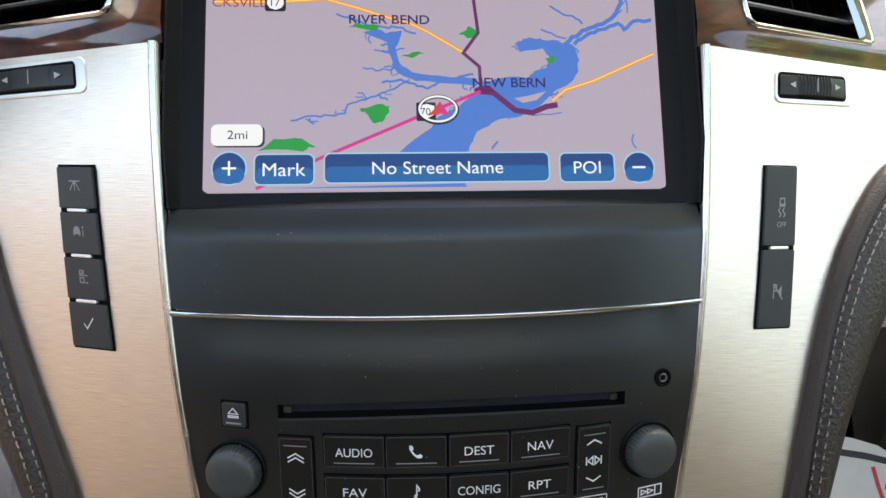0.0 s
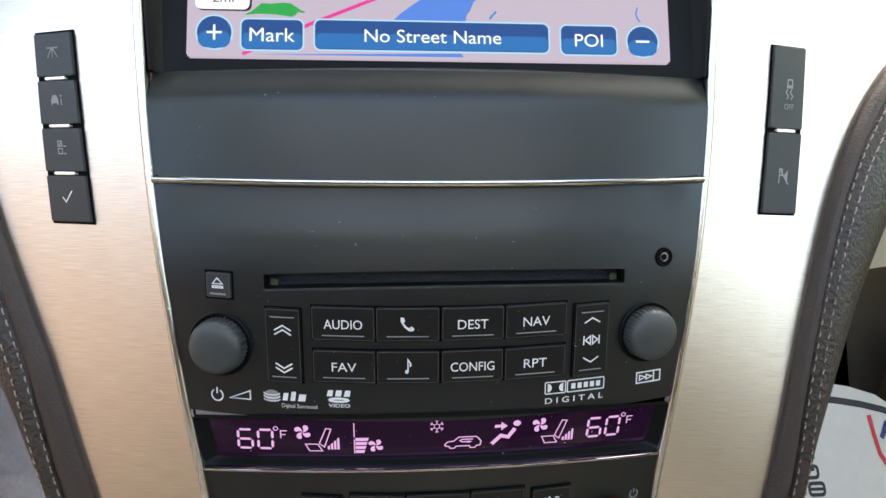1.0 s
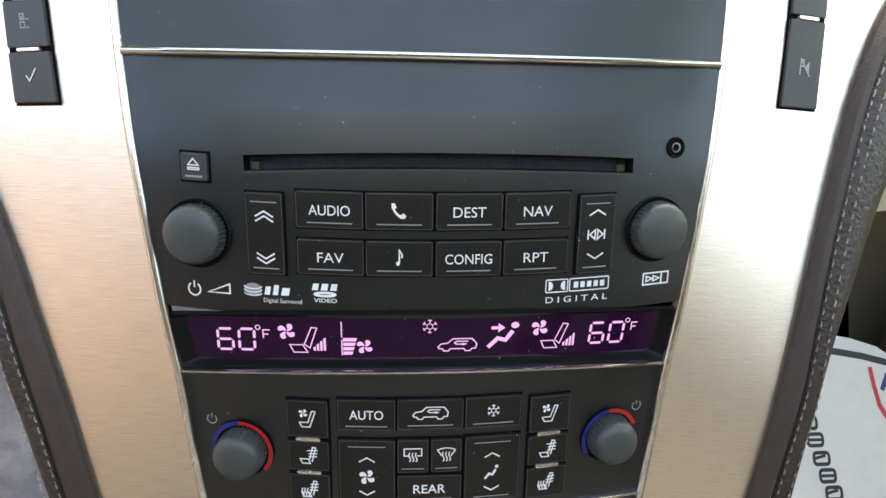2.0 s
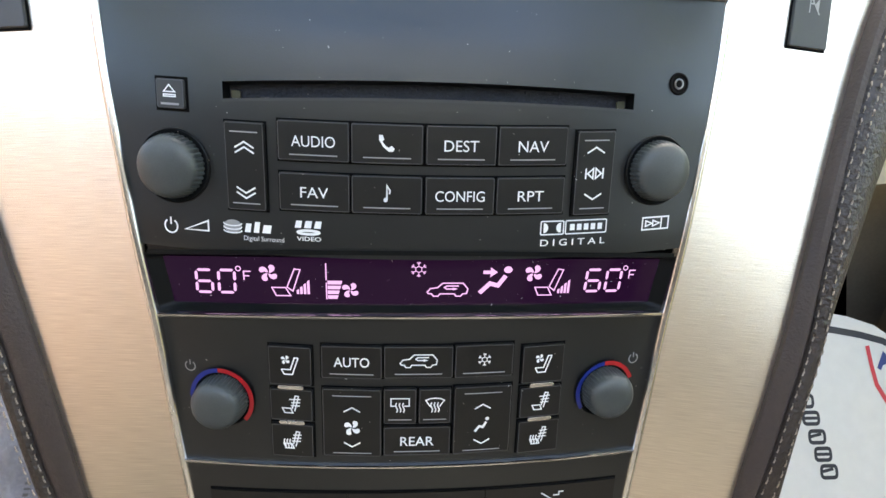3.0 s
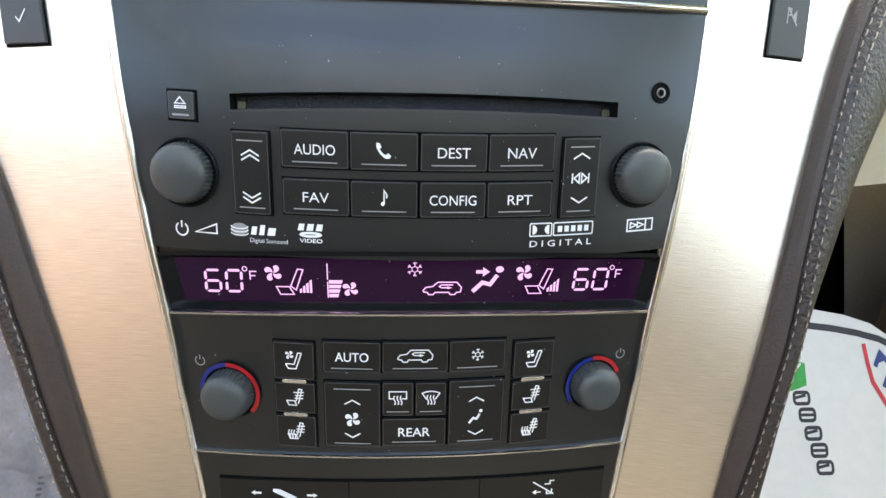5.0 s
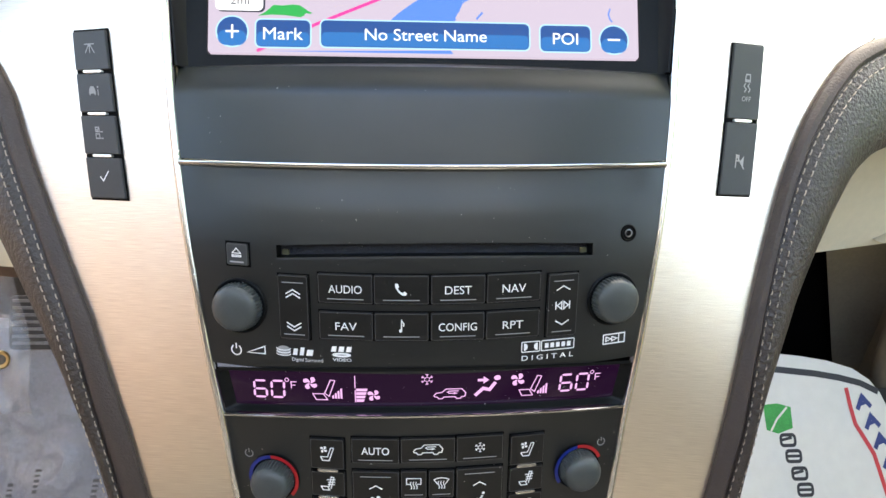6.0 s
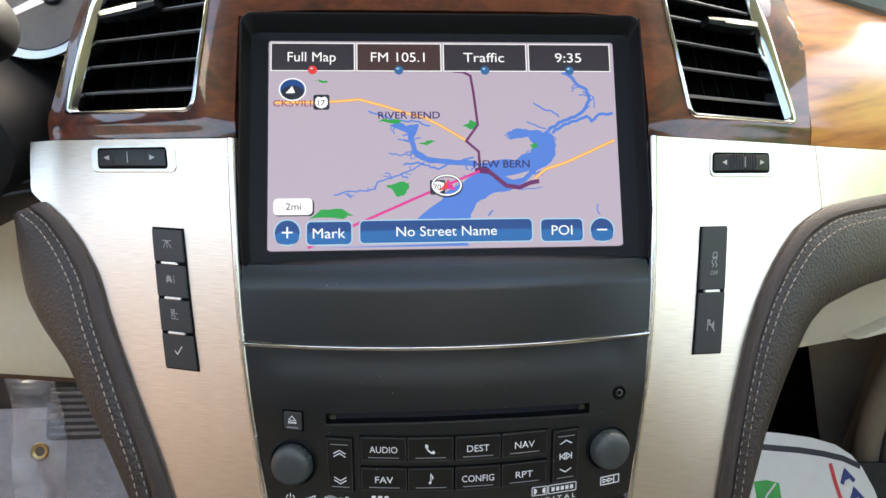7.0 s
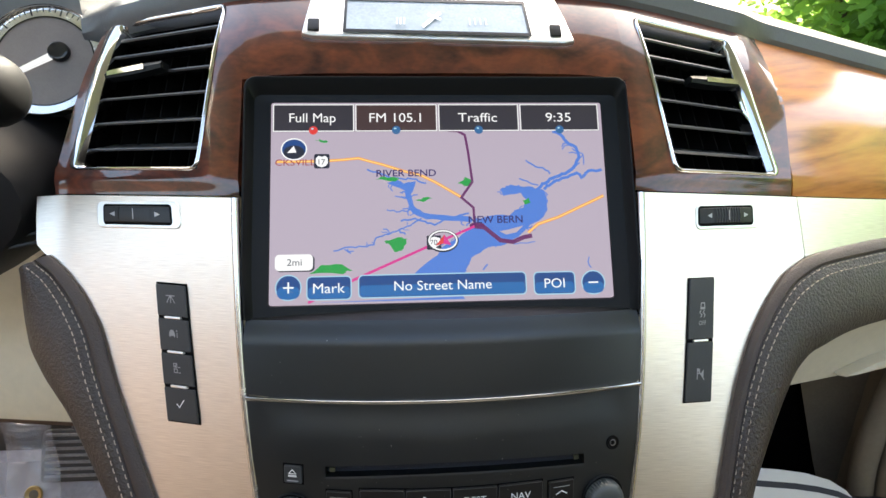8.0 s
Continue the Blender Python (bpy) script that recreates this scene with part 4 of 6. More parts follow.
bm = block(SCREEN, [(-9.6, -10), (U + 9.6, -10), (U + 9.6, V + 5.1), (-9.6, V + 5.1)], -8, -3.2)
wall_strip(bm, [(arch(-13.9, U + 13.9, -7.5, V + 13.2, 6.5), -22), (arch(-13.4, U + 13.4, -7.5, V + 12.5, 6), 6.6), (arch(-13.0, U + 13.0, -7.5, V + 12.0, 6), 7.5),
                (arch(-12.3, U + 12.3, -7.5, V + 11.0, 5.5), 7.2), (arch(-10.0, U + 10.0, -7.5, V + 5.6, 4.2), 0.6), (arch(-9.5, U + 9.5, -7.5, V + 5.0, 4), 0.1)])
bmesh.ops.recalc_face_normals(bm, faces=bm.faces)
inner = rounded(-1.4, U + 1.2, -1.4, V + 1.2, 1.6, 5)
wide = rounded(-9.6, U + 9.6, -10, V + 5.2, 4, 5)
frame_of(SCREEN, wide, inner, 0.1, -0.4, bm)
frame_of(SCREEN, inner, rounded(-0.9, U + 0.7, -0.9, V + 0.7, 1.2, 5), -0.4, -3.0, bm)
part("bezel", bm, bezel_plastic, nav)
glass = part("screen", block(SCREEN, rounded(-0.8, U + 0.6, -0.8, V + 0.6, 1.2), -3, 0), map_land, nav, "glowing lilac map screen")


def show(name, bm, mat):
    return part(name, bm, mat, glass, smooth=False)


river = [(72.1, 13.6), (81.5, 21.3), (90.5, 29.4), (97.5, 33.8), (99.7, 36.4), (105.7, 38.2), (104.4, 41.8), (112, 43.3), (122.7, 43.3), (129.1, 47.2), (132.4, 50.3), (129.5, 55.6), (120.1, 54), (118.1, 57.1),
         (122, 59.3), (128.2, 59.4), (136, 58.8), (143, 55.6), (144, 50.9), (142.3, 44.7), (138, 40.1), (131.6, 36.2), (125.1, 31.1), (117.3, 27.3), (108.2, 25.3), (102.1, 21.6), (98.9, 15.2), (98.3, 13.1)]


def shore(pts, rough, seed):
    """A coast with small creeks: each side broken up and jittered."""
    rng, out = random.Random(seed), []
    for k in range(len(pts)):
        a, b = pts[k], pts[(k + 1) % len(pts)]
        out.append(a)
        for t in (0.33, 0.66):
            out.append((a[0] + (b[0] - a[0]) * t + rng.uniform(-rough, rough), a[1] + (b[1] - a[1]) * t + rng.uniform(-rough, rough)))
    return out


def creek(pts, w, seed, bm=None, rough=0.5):
    rng, out = random.Random(seed), []
    for a, b in zip(pts, pts[1:]):
        n = max(2, int(math.dist(a, b) / 1.6))
        for k in range(n):
            out.append((a[0] + (b[0] - a[0]) * k / n + rng.uniform(-rough, rough) * (k > 0), a[1] + (b[1] - a[1]) * k / n + rng.uniform(-rough, rough) * (k > 0)))
    return ribbon(SCREEN, out + [pts[-1]], w, 0.05, bm=bm)


bm = flat(SCREEN, shore(river, 0.75, 3), 0.04)
flat(SCREEN, shore([(63.2, 63.7), (67.6, 61.3), (74.1, 62.5), (71.4, 55.5), (72.7, 49.5), (77.7, 45.6), (88, 44.3), (102.9, 43), (102.8, 40), (87.9, 41.3), (79.1, 42), (71.8, 45.6), (69.3, 52.5), (68.2, 57.6), (58.8, 61.8)], 0.4, 5), 0.04, bm)
flat(SCREEN, [(20, 0.2), (66, 0.2), (98, 0.2), (97, 1.6), (60, 0.9)], 0.04, bm)
show("water", bm, map_water)
bm = creek([(31.3, 26.3), (38.8, 28.2), (45.8, 28.4), (51.8, 29.2), (52.9, 32.7), (61.5, 35.6), (67.3, 37.6), (71.7, 39.6), (76.7, 42.6)], 0.7, 1)
for k, (pts, w) in enumerate((([(58.7, 47.4), (65.1, 46.2), (71.8, 47.4)], 0.6), ([(63.1, 54.6), (68.1, 53.4), (74.9, 55.2)], 0.6), ([(48.7, 69.1), (55.9, 66.7), (61.8, 64.3), (72.1, 63.7), (79.5, 61.3)], 0.8),
                              ([(65.9, 41.4), (73.2, 42.6), (83.4, 39), (90.9, 42.5), (101.5, 44.9)], 0.9), ([(148.4, 89.4), (152.8, 87.5), (155.8, 83.6), (160.8, 80.4), (162.3, 74.9), (160.1, 70.7), (155.6, 66.8), (149, 64.2), (141.4, 60.3), (137.4, 56.6)], 1.7),
                              ([(174.2, 67.9), (166.9, 67.2), (162.8, 63.6), (160.4, 66.2), (153.7, 63.6), (147.2, 61), (142.2, 57.2)], 1.5), ([(133, 73.3), (138.2, 69.8), (142, 69.2), (145.9, 65.8)], 0.8),
                              ([(129, 63.4), (134.5, 61), (139.2, 59.7)], 0.7), ([(158.8, 79.7), (164.4, 76.6), (164.6, 70.7)], 0.6), ([(164.2, 20.6), (163.4, 18.2), (165, 14.9)], 0.6), ([(110.3, 17.9), (107.8, 15)], 0.8),
                              ([(124.1, 28.2), (130, 28.6), (136, 29.4)], 0.5))):
    show("creek", creek(pts, w, 10 + k), map_water)
show("creek", bm, map_water)
# short side creeks along the shores
rng, bm = random.Random(12), bmesh.new()
for way, gap in ((river, 1), ([(148.4, 89.4), (155.8, 83.6), (162.3, 74.9), (155.6, 66.8), (141.4, 60.3)], 3), ([(58.8, 61.8), (68.2, 57.6), (69.3, 52.5), (71.8, 45.6), (87.9, 41.3), (102.8, 40)], 3), ([(31.3, 26.3), (51.8, 29.2), (61.5, 35.6), (76.7, 42.6)], 3)):
    for a, b in zip(way, way[1:]):
        for k in range(gap):
            t, ang, ln = rng.random(), rng.uniform(0, 6.28), rng.uniform(2.0, 5.5)
            p = (a[0] + (b[0] - a[0]) * t, a[1] + (b[1] - a[1]) * t)
            if 14 < p[1] < 84:
                creek([p, (p[0] + ln * 0.5 * math.cos(ang), p[1] + ln * 0.35 * math.sin(ang)), (p[0] + ln * math.cos(ang + 0.4), p[1] + ln * 0.7 * math.sin(ang + 0.4))], rng.uniform(0.3, 0.7), rng.randrange(999), bm)
tagged(show("side_creek", bm, map_water), kind="stuff")
bm = flat(SCREEN, [(117.1, 35.1), (122.3, 36), (130.1, 38), (126.2, 34.4), (120.7, 33.3)], 0.06)
show("island", bm, map_land)
bm = bmesh.new()
for k, pts in enumerate(([(57.2, 30.9), (61.5, 31.8), (64.4, 32.9), (69.3, 32), (68.6, 29.6), (65.7, 25.6), (62.3, 25.3), (60.6, 28.3)], [(18.9, 14.7), (25.1, 19.3), (35.5, 19.4), (40.8, 16.2), (37.5, 15.7), (36.1, 14.3)],
                         [(22.1, 85.3), (25.5, 85.0), (28.7, 84.2), (24.6, 84.1)], [(53, 63.6), (57.4, 65.2), (65.3, 64.3), (63.2, 62.5)], [(72.8, 51.9), (77.8, 53.7), (82.6, 53.1), (77.8, 51.3)],
                         [(96, 61.1), (100, 64.5), (103.6, 62.7), (102.3, 59.6)], [(130.2, 51.6), (133.4, 52.8), (134.5, 50.3), (132, 49.1)])):
    show("park_area", flat(SCREEN, shore(pts[::-1], 0.7, 60 + k), 0.08), map_green)
way_a = [(1.8, 73.5), (24.8, 73.7), (36.5, 74.4), (44.3, 75.2), (49.3, 73.7), (56.9, 71.6), (66.8, 68.3), (77.5, 65.3), (84.6, 61.7), (98.1, 53.4)]
way_b = [(132.4, 34.1), (137.9, 38.6), (149.1, 42.2), (174.3, 53.5)]
show("orange_road", ribbon(SCREEN, way_b, 1.5, 0.10, bm=ribbon(SCREEN, way_a, 1.4, 0.10)), map_orange)
show("road_core", ribbon(SCREEN, way_b, 0.5, 0.12, bm=ribbon(SCREEN, way_a, 0.5, 0.12)), map_pale)
bm = ribbon(SCREEN, [(91.7, 90), (96.9, 89.7), (100.8, 87.6), (102.1, 79), (103.9, 61.8), (97.8, 53.4), (104, 47.9), (104.3, 38.8)], 1.3, 0.13)
ribbon(SCREEN, [(102.1, 38.2), (109.3, 37.3), (117.5, 30.3), (124.1, 29.3), (129.8, 31.7), (134.4, 32.5)], 2.2, 0.13, bm=bm)
flat(SCREEN, circle(105.5, 38.4, 4.0, 12, 1.7), 0.13, bm)
show("purple_road", bm, map_purple)
show("route_line", ribbon(SCREEN, [(18.6, 0.2), (41.7, 11.4), (80.2, 28), (104.2, 37.9)], 1.3, 0.14), map_pink)
show("place_name", letters(SCREEN, "RIVER BEND", 69.2, 67, 31.2, 3.6, 0.16, 0.012), map_name)
show("place_name", letters(SCREEN, "NEW BERN", 115.5, 41.5, 28.6, 3.8, 0.16, 0.012), map_name)
show("place_name", letters(SCREEN, "CKSVILL", 11.8, 73.2, 20.4, 3.4, 0.16, 0.0), map_redname)
show("road_shield", flat(SCREEN, rounded(21.4, 29.4, 69.8, 77.6, 1.0), 0.17), ui_dark)
show("road_shield", flat(SCREEN, [(22.4, 75.4), (22.2, 72.8), (23.2, 71.2), (25.4, 70.4), (27.6, 71.2), (28.6, 72.8), (28.4, 75.4), (27.2, 76.6), (25.4, 76.1), (23.6, 76.6)], 0.19), ui_white)
show("road_number", letters(SCREEN, "17", 25.4, 73.4, 3.4, 2.9, 0.21, 0.0), ui_dark)
# top row of tabs
for x0, x1, word, w, mt, ball in ((0.0, 42.4, "Full Map", 24.0, tab_dark, ui_red), (42.8, 86.3, "FM 105.1", 27.3, tab_brown, ui_ball), (86.8, 130.4, "Traffic", 21.0, tab_dark, ui_ball), (130.9, 174.4, "9:35", 13.8, tab_dark, ui_ball)):
    tab = show("tab", flat(SCREEN, [(x0, 89.6), (x1, 89.6), (x1, 104.9), (x0, 104.9)], 0.2), mt)
    part("tab_outline", ribbon(SCREEN, [(x0 + 0.4, 90), (x1 - 0.4, 90), (x1 - 0.4, 104.5), (x0 + 0.4, 104.5)], 0.55, 0.22, True), ui_white, glass, smooth=False)
    show("tab_word", letters(SCREEN, word, (x0 + x1) / 2 - 0.6, 97.4, w, 5.0, 0.24), ui_white)
    show("tab_light", flat(SCREEN, circle((x0 + x1) / 2 - 0.2, 90.4, 2.3, 18), 0.27), ball)
    show("tab_light", flat(SCREEN, circle((x0 + x1) / 2 - 0.7, 91.3, 0.7, 10, 0.5), 0.29), ui_edge)
show("compass", flat(SCREEN, circle(11.1, 80.2, 6.8, 28, 6.0), 0.3), ui_white)
show("compass", flat(SCREEN, circle(11.1, 80.2, 6.1, 28, 5.3), 0.32), ui_deep)
show("compass", flat(SCREEN, circle(11.1, 78.6, 5.4, 28, 3.6), 0.33), ui_dark)
show("compass_needle", flat(SCREEN, [(7.6, 78.2), (12.4, 78.4), (11.0, 82.0)], 0.35), ui_white)
# own position
show("position_sign", flat(SCREEN, rounded(79.0, 86.5, 26.0, 33.4, 0.6), 0.30), ui_dark)
show("position_sign", flat(SCREEN, [(79.8, 32), (79.8, 28.6), (82.8, 26.8), (86, 28.6), (86, 32), (83, 32.8)], 0.32), ui_white)
show("position_sign", letters(SCREEN, "70", 82.6, 29.8, 3.8, 2.8, 0.33, 0.0), ui_dark)
show("position_ring", ribbon(SCREEN, circle(87.4, 30.5, 7.4, 32, 5.2), 1.5, 0.35, True), ui_dark)
show("position_ring", ribbon(SCREEN, circle(87.4, 30.8, 7.2, 32, 5.0), 0.8, 0.37, True), ui_white)
show("position_arrow", flat(SCREEN, [(83.6, 28.0), (87.6, 29.0), (91.8, 28.2), (88.2, 33.8)], 0.39), ui_red)
show("position_arrow", flat(SCREEN, [(87.6, 29.0), (91.8, 28.2), (88.2, 33.8)], 0.41), map_pink)
show("scale_box", flat(SCREEN, rounded(2.6, 21.8, 16.0, 24.4, 2.2), 0.30), ui_dark)
show("scale_box", flat(SCREEN, rounded(2.0, 21.0, 16.6, 24.9, 2.2), 0.32), ui_white)
show("scale_word", letters(SCREEN, "2mi", 11.7, 20.9, 7.4, 3.4, 0.34, 0.0), ui_dark)
for x0, x1, z0, z1, word, w, hgt, r in ((17.7, 40.4, 1.3, 13.6, "Mark", 15.9, 5.6, 2.6), (43.6, 130.2, 1.7, 13.8, "No Street Name", 50, 5.4, 2.6), (133.8, 156.0, 1.3, 13.4, "POI", 10.6, 5.4, 2.6), (2.2, 15.4, 1.4, 14.6, "+", 5.4, 4.2, 6.5), (159.0, 171.9, 0.8, 13.6, "-", 5.0, 4.2, 6.4)):
    show("screen_button", flat(SCREEN, rounded(x0, x1, z0, z1, r, 7), 0.30), ui_edge)
    show("screen_button", flat(SCREEN, rounded(x0 + 0.6, x1 - 0.6, z0 + 0.6, z1 - 0.6, r - 0.5, 7), 0.32), ui_deep)
    show("screen_button", flat(SCREEN, rounded(x0 + 0.9, x1 - 0.9, z0 + 0.9, z0 + (z1 - z0) * 0.55, min(r - 0.8, (z1 - z0) * 0.25), 7), 0.34), ui_blue)
    cx, cz = (x0 + x1) / 2, (z0 + z1) / 2
    if word in "+-":
        bm = flat(SCREEN, [(cx - 2.6, cz - 0.4), (cx + 2.6, cz - 0.4), (cx + 2.6, cz + 0.4), (cx - 2.6, cz + 0.4)], 0.37)
        if word == "+":
            flat(SCREEN, [(cx - 0.4, cz - 2.8), (cx + 0.4, cz - 2.8), (cx + 0.4, cz + 2.8), (cx - 0.4, cz + 2.8)], 0.38, bm)
        show("button_word", bm, ui_white)
    else:
        show("button_word", letters(SCREEN, word, cx, cz, w, hgt * 0.9, 0.37), ui_white)

# ---------------------------------------------------------------- aluminium side panels
OUT_L = [(0.98, 0.117), (1.036, 0.122), (1.065, 0.127), (1.10, 0.1335), (1.125, 0.1402), (1.15, 0.1475), (1.177, 0.1592), (1.196, 0.168), (1.216, 0.1775), (1.236, 0.186), (1.25, 0.198), (1.261, 0.212), (1.266, 0.232), (1.32, 0.236)]
OUT_R = [(0.98, 0.120), (1.038, 0.125), (1.059, 0.1275), (1.084, 0.132), (1.12, 0.138), (1.156, 0.1437), (1.183, 0.150), (1.21, 0.1575), (1.231, 0.168), (1.246, 0.180), (1.259, 0.194), (1.268, 0.2125), (1.32, 0.2135)]


def rim(z, side):
    table = OUT_R if side > 0 else OUT_L
    return sum(knots(z + d, table) for d in (-0.006, -0.003, 0, 0.003, 0.006)) / 5


def alu_way(side):
    def way(s, t):
        z0 = 0.985 + (1.311 - 0.985) * t
        edge = min(rim(z0, side) + 0.006, 0.2142) if side > 0 else rim(z0, side) + 0.003
        x = (half(z0) + 0.0012) * (1 - s) + edge * s
        z = z0 - 0.12 * (x - 0.103) * ease(1.262, 1.311, z0)
        if side < 0:
            s = 1 - s
            x = (half(z0) + 0.0012) * s + edge * (1 - s)
            z = z0 - 0.12 * (x - 0.103) * ease(1.262, 1.311, z0)
        return side * x / MM, z / MM
    return way


stack = thing("centre_stack", (0, 0, 0.985), "centre stack cheeks of brushed champagne aluminium, gently curved", "centre stack")
for side in (-1, 1):
    part("side_panel", patch(ALU, alu_way(side), 22, 90, 0.0, -1.6), aluminium, stack, "brushed champagne aluminium side panel")
bm = patch(ALU, lambda s, t: (214.7 + 330 * s, 1257 + (alu_top((214.7 + 330 * s) * MM) / MM - 1257) * t), 24, 8, 0.0, -1.6)
solo("aluminium_band", bm, aluminium, "bright brushed aluminium band along the passenger's dash", "trim panel")


def alu_local(cx, cz, tilt):
    """Local millimetres on the aluminium, leaning by tilt degrees."""
    c, s = math.cos(radians(tilt)), math.sin(radians(tilt))
    return lambda x, z, h=0.0: ALU(cx + x * c - z * s, cz + x * s + z * c, h)


# tall banks of flat switches
bank = thing("switch_bank", (-0.138, 0, 1.2), "column of four dark grey switches with pale indicator bars", "switch panel", "switch banks")
AL = alu_local(-137.2, 1233.6, 6.4)
part("housing", patch(AL, lambda s, t: (-9.4 + 18.8 * s, -33.2 + 65.4 * t), 6, 20, 0.4, -2), void_black, bank)
for k, mark in enumerate(("lamp", "info", "list", "tick")):
    z1 = 31.2 - 16.0 * k
    z0 = z1 - 14.5 if k < 3 else -32.4
    ob = part("switch", block(AL, rounded(-8.9, 8.9, z0, z1, 0.5), -1, 1.5, 0.3), grey_key, bank)
    part("symbol", icon(AL, mark, 0, (z0 + z1) / 2 + 0.6, 2.7, 2.4, 0.45, 1.62), grey_paint if mark != "tick" else white_paint, ob)
    if k < 3:
        part("indicator_bar", block(AL, rounded(-4.9, 4.9, z0 - 1.3, z0 - 0.1, 0.55), -1, 1.7, 0.3), pale_metal, bank, "pale indicator bar")
bank = thing("switch_bank", (0.136, 0, 1.2), "column of two dark grey switches with a pale indicator bar", "switch panel", "switch banks")
AR = alu_local(136.0, 1234.8, -5.5)
part("housing", patch(AR, lambda s, t: (-8.4 + 16.8 * s, -30.2 + 60.8 * t), 6, 20, 0.4, -2), void_black, bank)
for (z0, z1), mark in zip(((0.8, 30.0), (-29.6, -0.8)), ("skid", "park")):
    ob = part("switch", block(AR, rounded(-7.9, 7.9, z0, z1, 0.5), -1, 1.5, 0.3), grey_key, bank)
    part("symbol", icon(AR, mark, 0.4, (z0 + z1) / 2 - 1.0, 2.6, 4.0 if mark == "skid" else 3.2, 0.5, 1.62), grey_paint, ob)
    if mark == "skid":
        part("lettering", letters(AR, "OFF", 0.4, (z0 + z1) / 2 - 6.8, 4.6, 2.0, 1.62), grey_paint, ob)
part("indicator_bar", block(AR, rounded(-4.6, 4.6, -0.62, 0.62, 0.55), -1, 1.7, 0.3), pale_metal, bank, "pale indicator bar")

# thumb wheels under the vents
for cx, cz, w, tilt, side in ((-163.8, 1294.6, 23.5, 7.5, -1), (158.6, 1293.6, 19.6, -5.0, 1)):
    AV = alu_local(cx, cz, tilt)
    wheel = thing("vent_thumb_wheel", ALU(cx, cz, 0), "black ribbed thumb wheel set in aluminium under an air vent", "thumb wheel", "vent thumb wheels")
    part("recess", block(AV, rounded(-w - (5.0 if side < 0 else 1.2), w + 5.0, -6.6, 6.4, 3.6), -4, 0.7, 0.55), pale_metal, wheel)
    part("pocket", block(AV, rounded(-w, w, -5.0, 5.0, 2.0), -2, 0.8), void_black, wheel)
    bm, rows = bmesh.new(), []
    for k in range(41):
        x = -w + 1 + (2 * w - 2) * k / 40
        h = 2.6 - 1.6 * (x / w) ** 2 + (0.45 if k % 2 else 0) * (abs(x) < w * 0.5)
        rows.append([bm.verts.new(AV(x, z, hh)) for z, hh in ((-4.2, 0.2), (-3.6, h * 0.8), (0, h), (3.6, h * 0.8), (4.2, 0.2))])
    for a, b in zip(rows, rows[1:]):
        for q in range(4):
            bm.faces.new((a[q], b[q], b[q + 1], a[q + 1]))
    part("wheel", bm, key_plastic, wheel)
    bm = flat(AV, [(-w * 0.74, 0), (-w * 0.58, -1.2), (-w * 0.58, 1.2)], 2.2)
    flat(AV, [(w * 0.74, 0), (w * 0.58, 1.2), (w * 0.58, -1.2)], 2.2, bm)
    ribbon(AV, [(0, -2.6), (0, 2.6)], 0.5, 3.1, bm=bm)
    part("printed_arrows", bm, arrow_paint, wheel)

# ---------------------------------------------------------------- wood round the screen and the vents
VENT_L = [(-219.5, 1309.5), (-127, 1319.5), (-117, 1403), (-203, 1392)]
VENT_R = [(128.5, 1317.5), (206, 1308.5), (186, 1385.5), (115, 1398)]


def quad_way(q):
    def way(s, t):
        a = [q[0][m] + (q[1][m] - q[0][m]) * s for m in (0, 1)]
        b = [q[3][m] + (q[2][m] - q[3][m]) * s for m in (0, 1)]
        return a[0] + (b[0] - a[0]) * t, a[1] + (b[1] - a[1]) * t
    return way


def roll(x, z):
    """The wood's faces roll over at its lower edge and towards the screen."""
    rim_z = 1364.5 + 3.5 * (1 - min(abs(x) / 104, 1) ** 6)
    edge = min(1.0, ease(0, 6, abs(x) - 104) + ease(0, 6, z - rim_z))
    return -2.2 * (1 - ease(0, 9, z - alu_top(x * MM) / MM)) - 0.5 * (1 - edge)


